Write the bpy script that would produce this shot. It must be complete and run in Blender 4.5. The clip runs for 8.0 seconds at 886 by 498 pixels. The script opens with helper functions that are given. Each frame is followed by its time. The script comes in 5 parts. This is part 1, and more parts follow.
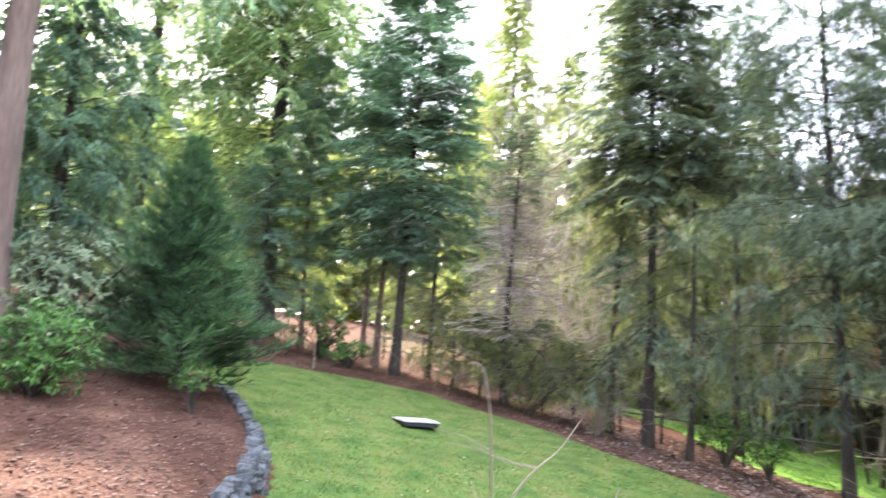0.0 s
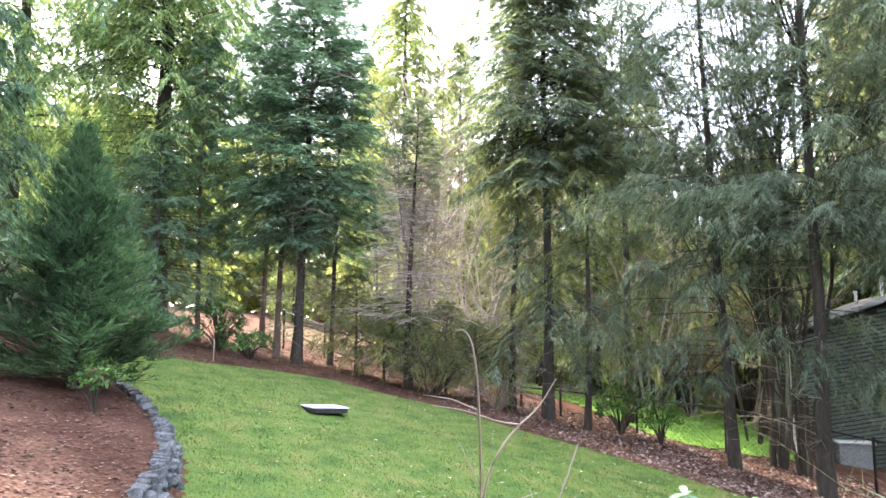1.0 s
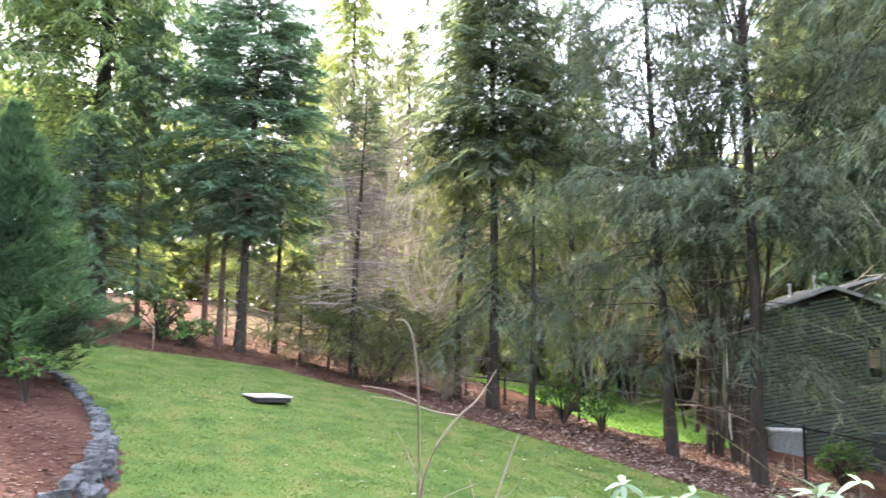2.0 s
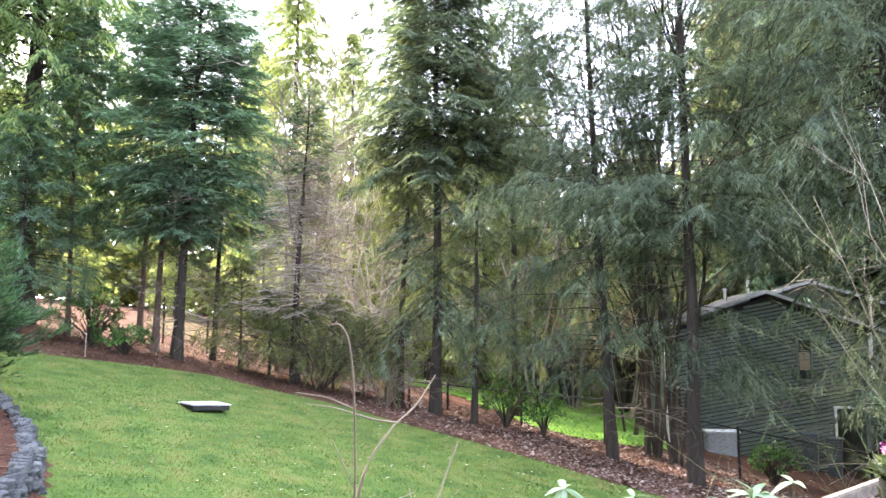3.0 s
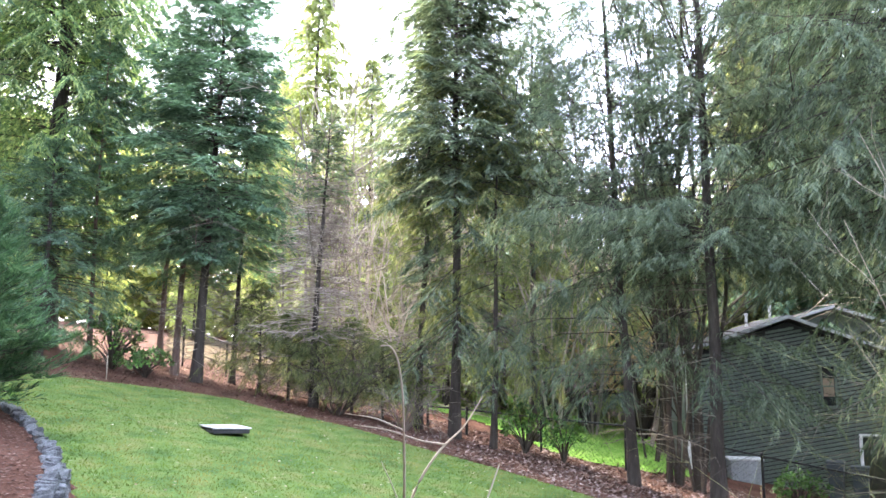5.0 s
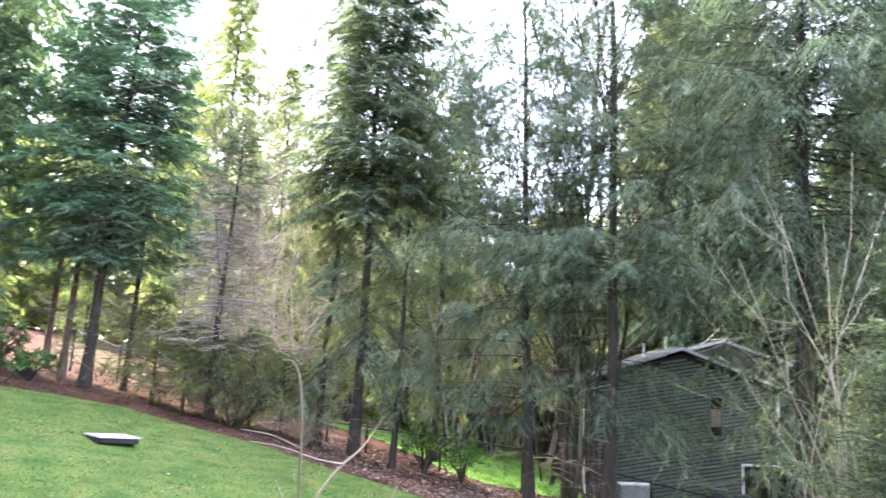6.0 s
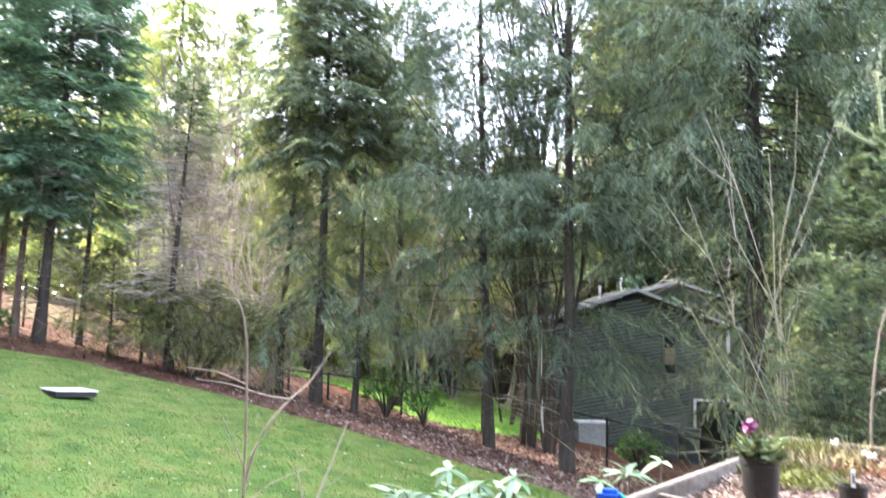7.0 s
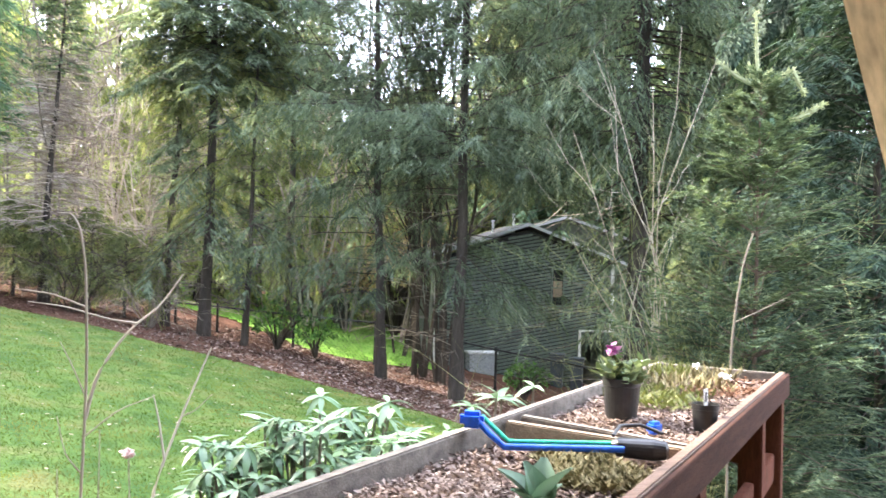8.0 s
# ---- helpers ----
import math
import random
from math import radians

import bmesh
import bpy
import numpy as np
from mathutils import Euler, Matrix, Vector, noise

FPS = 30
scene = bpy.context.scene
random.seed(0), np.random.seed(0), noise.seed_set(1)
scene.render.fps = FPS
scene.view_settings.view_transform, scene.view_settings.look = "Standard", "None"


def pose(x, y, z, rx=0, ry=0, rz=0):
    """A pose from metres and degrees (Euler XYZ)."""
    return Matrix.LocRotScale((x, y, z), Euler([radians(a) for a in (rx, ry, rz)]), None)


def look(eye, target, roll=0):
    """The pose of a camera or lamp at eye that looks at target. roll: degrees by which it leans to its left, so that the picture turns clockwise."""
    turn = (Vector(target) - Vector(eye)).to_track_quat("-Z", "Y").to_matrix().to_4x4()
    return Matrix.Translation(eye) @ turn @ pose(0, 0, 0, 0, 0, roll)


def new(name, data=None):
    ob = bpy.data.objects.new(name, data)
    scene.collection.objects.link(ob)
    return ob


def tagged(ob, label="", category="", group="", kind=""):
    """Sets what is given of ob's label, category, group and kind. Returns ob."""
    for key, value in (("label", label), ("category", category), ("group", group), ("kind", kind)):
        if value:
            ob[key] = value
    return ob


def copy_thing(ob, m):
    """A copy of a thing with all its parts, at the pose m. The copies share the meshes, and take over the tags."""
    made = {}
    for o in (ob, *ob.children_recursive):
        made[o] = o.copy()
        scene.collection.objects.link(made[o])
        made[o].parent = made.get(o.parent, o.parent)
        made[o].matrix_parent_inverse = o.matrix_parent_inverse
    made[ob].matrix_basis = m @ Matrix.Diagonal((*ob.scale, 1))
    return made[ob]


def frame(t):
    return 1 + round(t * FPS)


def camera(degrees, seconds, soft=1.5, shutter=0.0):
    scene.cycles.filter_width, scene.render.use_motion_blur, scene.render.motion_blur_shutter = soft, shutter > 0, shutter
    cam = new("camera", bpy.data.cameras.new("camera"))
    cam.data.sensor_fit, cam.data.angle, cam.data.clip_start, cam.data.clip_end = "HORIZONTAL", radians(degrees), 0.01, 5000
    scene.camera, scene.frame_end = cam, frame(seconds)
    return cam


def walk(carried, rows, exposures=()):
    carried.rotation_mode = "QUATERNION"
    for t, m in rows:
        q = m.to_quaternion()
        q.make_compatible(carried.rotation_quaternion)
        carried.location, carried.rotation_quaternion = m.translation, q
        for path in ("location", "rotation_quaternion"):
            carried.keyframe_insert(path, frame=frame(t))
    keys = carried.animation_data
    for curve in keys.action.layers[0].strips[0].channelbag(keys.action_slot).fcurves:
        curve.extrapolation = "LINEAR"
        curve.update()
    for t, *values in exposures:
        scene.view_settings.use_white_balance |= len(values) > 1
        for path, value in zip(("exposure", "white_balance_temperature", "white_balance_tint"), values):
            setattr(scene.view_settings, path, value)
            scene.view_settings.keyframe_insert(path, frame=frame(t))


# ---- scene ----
cam = camera(59.4, 8.0, soft=1.5, shutter=0.5)
PATH = [
    (0, (0.322, 0.38, 3.464), (-0.238, 2.281, 3.737), 3.0),
    (0.2, (0.15, 0.293, 3.399), (-0.306, 2.217, 3.698), 1.7),
    (0.5, (0.07, 0.234, 3.411), (-0.321, 2.176, 3.688), 0.2),
    (1, (0.113, 0.229, 3.413), (-0.173, 2.193, 3.657), 0.2),
    (1.5, (0.128, 0.245, 3.415), (-0.164, 2.212, 3.623), -0.5),
    (2, (0.125, 0.269, 3.416), (-0.027, 2.251, 3.633), 0.5),
    (2.2, (0.111, 0.293, 3.419), (0.0, 2.278, 3.639), 0.6),
    (3.3, (0.143, 0.317, 3.406), (0.146, 2.304, 3.641), 0.1),
    (3.5, (0.135, 0.274, 3.376), (0.108, 2.259, 3.613), -0.2),
    (4, (0.13, 0.271, 3.39), (0.062, 2.255, 3.635), -0.7),
    (4.2, (0.113, 0.264, 3.396), (0.039, 2.247, 3.644), -0.3),
    (5.5, (0.043, 0.32, 3.409), (0.054, 2.293, 3.734), 2.2),
    (6, (0.053, 0.317, 3.412), (0.231, 2.28, 3.755), 2.9),
    (6.5, (0.055, 0.309, 3.41), (0.301, 2.266, 3.739), 2.2),
    (7, (0.098, 0.307, 3.379), (0.386, 2.275, 3.593), 1.4),
    (7.5, (0.169, 0.349, 3.36), (0.617, 2.295, 3.459), 1.1),
    (8, (0.196, 0.369, 3.351), (0.747, 2.29, 3.403), 1.7),
]
walk(cam, [(t, look(eye, target, roll)) for t, eye, target, roll in PATH], [(0.0, 3.48, 6500, 14), (2.0, 3.46, 6600, 15), (3.5, 3.54, 6420, 15), (4.2, 3.58, 6350, 15), (5.5, 3.62, 6130, 16), (6.5, 3.64, 6150, 16), (7.2, 3.66, 6380, 13), (8.0, 3.7, 6450, 11)])

# ---- light ----
SUN_AZ = radians(317)      # compass-like angle of the sun, from +y towards +x
SUN_EL = radians(41)
world = bpy.data.worlds.new("sky")
scene.world = world
world.use_nodes = True
wn = world.node_tree.nodes
sky = wn.new("ShaderNodeTexSky")
sky.sky_type = "NISHITA"
sky.sun_disc = False
sky.sun_elevation = SUN_EL
sky.sun_rotation = SUN_AZ
sky.air_density, sky.dust_density, sky.ozone_density = 1.0, 2.5, 0.6
haze = wn.new("ShaderNodeMix")             # thin bright cloud over the blue
haze.data_type = "RGBA"
haze.inputs[0].default_value = 0.6
haze.inputs[7].default_value = (6.0, 6.45, 7.7, 1)
world.node_tree.links.new(sky.outputs[0], haze.inputs[6])
world.node_tree.links.new(haze.outputs[2], wn["Background"].inputs[0])
wn["Background"].inputs[1].default_value = 0.15
sun_dir = Vector((math.sin(SUN_AZ) * math.cos(SUN_EL), math.cos(SUN_AZ) * math.cos(SUN_EL), math.sin(SUN_EL)))
sun = new("sun", bpy.data.lights.new("sun", "SUN"))
sun.data.energy, sun.data.angle, sun.data.color = 3.2, radians(1.0), (1.0, 0.89, 0.73)
sun.matrix_world = look(sun_dir * 60, (0, 0, 0))


# ---- materials ----
def mat(name, rough=0.8, metal=0.0):
    m = bpy.data.materials.new(name)
    m.use_nodes = True
    b = m.node_tree.nodes["Principled BSDF"]
    b.inputs["Roughness"].default_value = rough
    b.inputs["Metallic"].default_value = metal
    return m, m.node_tree, b


def add(tree, kind, **inputs):
    n = tree.nodes.new(kind)
    for k, v in inputs.items():
        n.inputs[k].default_value = v
    return n


def noise_tex(tree, scale, detail=4.0, stretch=None):
    tc = tree.nodes.new("ShaderNodeTexCoord")
    out = tc.outputs["Object"]
    if stretch:
        mp = tree.nodes.new("ShaderNodeMapping")
        mp.inputs["Scale"].default_value = stretch
        tree.links.new(out, mp.inputs[0])
        out = mp.outputs[0]
    n = add(tree, "ShaderNodeTexNoise", Scale=scale, Detail=detail)
    tree.links.new(out, n.inputs["Vector"])
    return n.outputs["Fac"]


def ramp(tree, fac, stops):
    r = tree.nodes.new("ShaderNodeValToRGB")
    while len(r.color_ramp.elements) < len(stops):
        r.color_ramp.elements.new(0.5)
    for e, (p, c) in zip(r.color_ramp.elements, stops):
        e.position, e.color = p, (*c, 1)
    tree.links.new(fac, r.inputs[0])
    return r.outputs[0]


def mix(tree, fac, a, b, how="MIX"):
    n = tree.nodes.new("ShaderNodeMix")
    n.data_type, n.blend_type = "RGBA", how
    for sock, v in ((n.inputs[0], fac), (n.inputs[6], a), (n.inputs[7], b)):
        if isinstance(v, (int, float)):
            sock.default_value = v
        elif isinstance(v, tuple):
            sock.default_value = (*v, 1)
        else:
            tree.links.new(v, sock)
    return n.outputs[2]


def bump(tree, bsdf, fac, strength=0.4, distance=0.02):
    b = add(tree, "ShaderNodeBump", Strength=strength, Distance=distance)
    tree.links.new(fac, b.inputs["Height"])
    tree.links.new(b.outputs[0], bsdf.inputs["Normal"])


def leafy(name, dark, mid, light, through_light=0.38, rough=0.75, patch=0.6, gloss=0.15):
    """Leaves: each one its own shade, with broader patches over the crown, and some light through them."""
    m, t, b = mat(name, rough)
    b.inputs["Specular IOR Level"].default_value = gloss
    geo = t.nodes.new("ShaderNodeNewGeometry")
    c = ramp(t, geo.outputs["Random Per Island"], [(0.0, dark), (0.55, mid), (1.0, light)])
    patches = ramp(t, noise_tex(t, patch, 3.0), [(0.35, (0.55, 0.58, 0.55)), (0.65, (1.15, 1.12, 1.0))])
    c = mix(t, 1.0, c, patches, "MULTIPLY")
    t.links.new(c, b.inputs["Base Color"])
    tr = t.nodes.new("ShaderNodeBsdfTranslucent")
    t.links.new(mix(t, 1.0, c, (1.2, 1.2, 0.78), "MULTIPLY"), tr.inputs[0])
    ms = add(t, "ShaderNodeMixShader", Fac=through_light)
    t.links.new(b.outputs[0], ms.inputs[1])
    t.links.new(tr.outputs[0], ms.inputs[2])
    t.links.new(ms.outputs[0], t.nodes["Material Output"].inputs[0])
    return m


def grained(name, stops, scale, rough=0.85, stretch=None, fine=9.0, bumps=0.5, depth=0.02, per_piece=0.0, metal=0.0):
    """A surface with coarse and fine variation, relief, and an own shade for each piece."""
    m, t, b = mat(name, rough, metal)
    coarse = noise_tex(t, scale, 5.0, stretch)
    small = noise_tex(t, scale * fine, 4.0, stretch)
    c = ramp(t, coarse, stops)
    c = mix(t, 1.0, c, ramp(t, small, [(0.3, (0.7, 0.7, 0.7)), (0.7, (1.25, 1.25, 1.25))]), "MULTIPLY")
    if per_piece:
        oi = t.nodes.new("ShaderNodeObjectInfo")
        lo, hi = 1 - per_piece, 1 + per_piece
        c = mix(t, 1.0, c, ramp(t, oi.outputs["Random"], [(0.0, (lo, lo, lo)), (1.0, (hi, hi, hi))]), "MULTIPLY")
    t.links.new(c, b.inputs["Base Color"])
    bump(t, b, small, bumps, depth)
    return m


def flakes(name, a, b_, c_, rough=0.9):
    """Loose chips, blades or litter: each its own colour."""
    m, t, b = mat(name, rough)
    b.inputs["Specular IOR Level"].default_value = 0.08
    geo = t.nodes.new("ShaderNodeNewGeometry")
    c = ramp(t, geo.outputs["Random Per Island"], [(0.0, a), (0.5, b_), (1.0, c_)])
    c = mix(t, 1.0, c, ramp(t, noise_tex(t, 0.9, 3.0), [(0.3, (0.75, 0.75, 0.75)), (0.7, (1.2, 1.2, 1.2))]), "MULTIPLY")
    t.links.new(c, b.inputs["Base Color"])
    return m


M_FIR = leafy("fir_needles", (0.07, 0.125, 0.1), (0.145, 0.24, 0.188), (0.235, 0.36, 0.272), 0.52)
M_FIR_BLUE = leafy("blue_fir_needles", (0.07, 0.1, 0.084), (0.145, 0.19, 0.152), (0.235, 0.29, 0.225), 0.55)
# olive lifted towards yellow, with light from behind painted in
M_FIR_PALE = leafy("backlit_olive_needles", (0.085, 0.11, 0.06), (0.19, 0.222, 0.115), (0.31, 0.332, 0.18), 0.6)
M_FIR_MIST = leafy("pale_blue_green_needles", (0.08, 0.122, 0.1), (0.15, 0.21, 0.165), (0.24, 0.31, 0.235), 0.45)
M_CEDAR = leafy("cedar_sprays", (0.08, 0.14, 0.085), (0.2, 0.3, 0.165), (0.42, 0.51, 0.245), 0.64)
# nearly black: deep shade beyond the planter is worked into this green
M_CEDAR_DARK = leafy("shade_dark_cedar_sprays", (0.015, 0.031, 0.023), (0.034, 0.06, 0.044), (0.068, 0.105, 0.078), 0.2)
M_YOUNG = leafy("young_conifer_needles", (0.042, 0.088, 0.052), (0.084, 0.168, 0.095), (0.155, 0.26, 0.145))
M_SPRUCE = leafy("spruce_needles", (0.05, 0.08, 0.05), (0.112, 0.156, 0.1), (0.205, 0.258, 0.168), 0.3)
M_TIPS = leafy("pale_spruce_shoots", (0.33, 0.38, 0.25), (0.46, 0.5, 0.36), (0.58, 0.6, 0.46))
M_SHRUB = leafy("evergreen_shrub_leaves", (0.027, 0.068, 0.020), (0.068, 0.149, 0.041), (0.162, 0.270, 0.068), 0.25, 0.4)
M_BUSH = leafy("bright_bush_leaves", (0.04, 0.1, 0.025), (0.08, 0.18, 0.05), (0.15, 0.28, 0.09), 0.25, 0.45)
M_GREYBUSH = leafy("grey_green_bush_leaves", (0.09, 0.13, 0.08), (0.18, 0.235, 0.145), (0.31, 0.37, 0.25), 0.2, 0.4)
# brighter and yellower than plain leaves: backlight is in the colour
M_FAR = leafy("backlit_far_leaves", (0.16, 0.205, 0.085), (0.31, 0.37, 0.16), (0.47, 0.52, 0.26), 0.58)
M_FAR_GREEN = leafy("far_fir_needles", (0.041, 0.088, 0.054), (0.095, 0.162, 0.095), (0.162, 0.243, 0.135), 0.3)
M_BARK = grained("dark_bark", [(0.3, (0.022, 0.017, 0.013)), (0.7, (0.06, 0.048, 0.039))], 6, 0.95, (1, 1, 0.22), 5, 0.9, 0.03)
M_BARK_RED = grained("reddish_bark", [(0.3, (0.085, 0.055, 0.042)), (0.7, (0.17, 0.118, 0.095))], 5, 0.95, (1, 1, 0.12), 6, 0.9, 0.03)
M_TWIG = flakes("grey_twigs", (0.1, 0.085, 0.068), (0.19, 0.165, 0.135), (0.31, 0.28, 0.235))
M_DEAD = flakes("pale_dead_twigs", (0.18, 0.145, 0.12), (0.3, 0.255, 0.215), (0.45, 0.395, 0.34))
M_TWIG_DARK = flakes("dark_twigs", (0.03, 0.025, 0.02), (0.06, 0.05, 0.04), (0.1, 0.085, 0.07))
# leaf colour that carries the tan of a sunlit patch
M_SUNLIT_TAN = leafy("sunlit_tan_leaves", (0.3, 0.2, 0.11), (0.45, 0.33, 0.19), (0.6, 0.46, 0.3), 0.3)
M_TWIG_GREEN = flakes("green_twigs", (0.14, 0.16, 0.06), (0.26, 0.28, 0.12), (0.42, 0.42, 0.22))
# distance haze and glow are mixed into this pale foliage colour
M_BELT = leafy("hazy_wood_foliage", (0.16, 0.2, 0.09), (0.33, 0.35, 0.165), (0.52, 0.51, 0.29), 0.68, 0.8, 0.15)
M_TWIG_PALE = flakes("pale_stems", (0.2, 0.165, 0.12), (0.35, 0.3, 0.235), (0.52, 0.47, 0.39))
M_GROUND = grained("bark_mulch_ground", [(0.25, (0.047, 0.024, 0.017)), (0.5, (0.086, 0.044, 0.031)), (0.75, (0.13, 0.073, 0.053))], 1.1, 0.95, None, 22, 0.9, 0.04)
M_SOIL = grained("planter_soil", [(0.3, (0.05, 0.032, 0.022)), (0.7, (0.12, 0.08, 0.058))], 6, 0.95, None, 9, 0.9, 0.02)
M_LAWN = grained("lawn_turf", [(0.36, (0.048, 0.1, 0.017)), (0.52, (0.086, 0.14, 0.026)), (0.7, (0.14, 0.148, 0.045))], 2.0, 0.9, None, 14, 0.8, 0.03)
M_LAWN.node_tree.nodes["Principled BSDF"].inputs["Specular IOR Level"].default_value = 0.3
M_BLADES, bt, bb = mat("grass_blades", 0.7)
bg = bt.nodes.new("ShaderNodeNewGeometry")
green = ramp(bt, bg.outputs["Random Per Island"], [(0.0, (0.078, 0.128, 0.016)), (0.6, (0.1, 0.152, 0.022)), (1.0, (0.13, 0.178, 0.032))])
straw = ramp(bt, bg.outputs["Random Per Island"], [(0.0, (0.12, 0.118, 0.03)), (0.6, (0.165, 0.155, 0.043)), (1.0, (0.22, 0.2, 0.07))])
worn = ramp(bt, noise_tex(bt, 1.1, 9.0), [(0.46, (0.0, 0.0, 0.0)), (0.62, (1.0, 1.0, 1.0))])
blade_c = mix(bt, 1.0, mix(bt, worn, green, straw), ramp(bt, noise_tex(bt, 2.2, 8.0), [(0.36, (0.6, 0.68, 0.62)), (0.64, (1.32, 1.26, 1.2))]), "MULTIPLY")
bb.inputs["Specular IOR Level"].default_value = 0.3
bt.links.new(blade_c, bb.inputs["Base Color"])
blade_t = bt.nodes.new("ShaderNodeBsdfTranslucent")
bt.links.new(mix(bt, 1.0, blade_c, (1.3, 1.3, 1.0), "MULTIPLY"), blade_t.inputs[0])
blade_m = add(bt, "ShaderNodeMixShader", Fac=0.5)
bt.links.new(bb.outputs[0], blade_m.inputs[1])
bt.links.new(blade_t.outputs[0], blade_m.inputs[2])
bt.links.new(blade_m.outputs[0], bt.nodes["Material Output"].inputs[0])
# lawn beyond the fence: sunshine on it is put into these brighter greens
M_SUNLIT_BLADES = flakes("sunlit_grass_blades", (0.1, 0.23, 0.035), (0.165, 0.34, 0.06), (0.25, 0.42, 0.1), 0.7)
M_SUNLIT_TURF = grained("sunlit_turf", [(0.3, (0.135, 0.26, 0.042)), (0.7, (0.21, 0.35, 0.07))], 0.9, 0.9, None, 30, 0.8, 0.03)
M_DRY = grained("dry_clearing_grass", [(0.3, (0.055, 0.038, 0.02)), (0.6, (0.09, 0.066, 0.037)), (0.8, (0.066, 0.074, 0.028))], 0.6, 0.95, None, 20, 0.6, 0.03)
for m_ in (M_GROUND, M_SOIL, M_SUNLIT_TURF, M_DRY):
    m_.node_tree.nodes["Principled BSDF"].inputs["Specular IOR Level"].default_value = 0.04
M_CHIPS = flakes("bark_chips", (0.055, 0.034, 0.028), (0.1, 0.062, 0.05), (0.2, 0.138, 0.114))
M_WCHIPS = flakes("wood_chips", (0.07, 0.048, 0.04), (0.155, 0.112, 0.095), (0.36, 0.29, 0.25))
M_LITTER = flakes("fallen_leaves", (0.085, 0.053, 0.044), (0.175, 0.122, 0.104), (0.31, 0.245, 0.222))
M_RUST = flakes("rusty_dry_leaves", (0.07, 0.035, 0.022), (0.13, 0.065, 0.04), (0.22, 0.13, 0.085))
M_PALELEAF = flakes("pale_fallen_leaves", (0.18, 0.13, 0.085), (0.34, 0.28, 0.2), (0.55, 0.49, 0.4))
M_STONE = grained("wall_stone", [(0.3, (0.05, 0.055, 0.06)), (0.6, (0.115, 0.122, 0.13)), (0.8, (0.215, 0.222, 0.225))], 4, 0.85, None, 7, 0.7, 0.02, 0.5)
M_SIDING = grained("green_siding_paint", [(0.3, (0.085, 0.11, 0.09)), (0.7, (0.12, 0.15, 0.122))], 1.2, 0.6, (1, 1, 3), 14, 0.15, 0.003, 0.1)
M_WHITE = grained("white_trim_paint", [(0.3, (0.6, 0.61, 0.6)), (0.7, (0.78, 0.78, 0.77))], 3, 0.5, None, 9, 0.1, 0.002)
M_ROOF = grained("roof_shingle", [(0.3, (0.05, 0.05, 0.05)), (0.7, (0.1, 0.098, 0.095))], 3, 0.9, None, 12, 0.6, 0.01)
# near black: painted shade for board gaps and house opening, also the cover's frame
M_DARK = grained("dark_shade_and_frame", [(0.3, (0.012, 0.012, 0.013)), (0.7, (0.03, 0.03, 0.03))], 2, 0.9)
M_WOOD = grained("weathered_board", [(0.3, (0.1, 0.085, 0.07)), (0.7, (0.21, 0.18, 0.15))], 5, 0.85, (1, 8, 8), 6, 0.5, 0.004, 0.1)
M_STAIN = grained("redwood_stain", [(0.3, (0.07, 0.022, 0.012)), (0.7, (0.12, 0.042, 0.024))], 5, 0.7, (6, 6, 1), 6, 0.4, 0.004, 0.12)
M_FASCIA = grained("weathered_brown_stain", [(0.3, (0.036, 0.014, 0.009)), (0.7, (0.064, 0.028, 0.018))], 5, 0.75, (1, 1, 9), 6, 0.4, 0.004, 0.1)
for m_ in (M_FASCIA, M_STAIN):
    m_.node_tree.nodes["Principled BSDF"].inputs["Specular IOR Level"].default_value = 0.12
M_BROWN = grained("brown_stained_board", [(0.3, (0.085, 0.05, 0.034)), (0.7, (0.17, 0.105, 0.072))], 5, 0.8, (1, 8, 8), 6, 0.5, 0.004, 0.1)
M_PLANK = grained("fresh_plank", [(0.3, (0.2, 0.145, 0.1)), (0.7, (0.32, 0.24, 0.17))], 5, 0.75, (1, 8, 8), 6, 0.4, 0.004)
M_BEAM = grained("tan_beam_paint", [(0.3, (0.5, 0.4, 0.27)), (0.7, (0.6, 0.49, 0.34))], 2, 0.7, (4, 4, 1), 8, 0.25, 0.004)
M_IRON = grained("black_fence_metal", [(0.3, (0.012, 0.012, 0.013)), (0.7, (0.035, 0.035, 0.035))], 8, 0.45, None, 9, 0.2, 0.002, 0.0, 0.6)
M_POT = grained("black_pot_plastic", [(0.3, (0.012, 0.012, 0.012)), (0.7, (0.03, 0.03, 0.03))], 6, 0.4, None, 9, 0.1, 0.001)
M_PAD = grained("weathered_lid", [(0.3, (0.42, 0.4, 0.4)), (0.7, (0.66, 0.63, 0.62))], 3, 0.7, None, 9, 0.3, 0.004)
M_BLUE = grained("blue_plastic", [(0.3, (0.01, 0.08, 0.5)), (0.7, (0.02, 0.13, 0.65))], 9, 0.3, None, 9, 0.05, 0.001)
M_GREEN = grained("green_plastic", [(0.3, (0.02, 0.4, 0.2)), (0.7, (0.04, 0.5, 0.26))], 9, 0.3, None, 9, 0.05, 0.001)
M_BLACK = grained("black_plastic", [(0.3, (0.01, 0.01, 0.012)), (0.7, (0.03, 0.03, 0.033))], 9, 0.35, None, 9, 0.05, 0.001)
M_PINK = flakes("pink_petals", (0.28, 0.05, 0.22), (0.42, 0.13, 0.34), (0.68, 0.42, 0.58), 0.6)
M_PALEPINK = flakes("pale_pink_petals", (0.7, 0.5, 0.48), (0.8, 0.62, 0.58), (0.85, 0.72, 0.68), 0.6)
M_PETAL = flakes("white_petals", (0.7, 0.7, 0.66), (0.8, 0.8, 0.78), (0.85, 0.85, 0.83), 0.6)
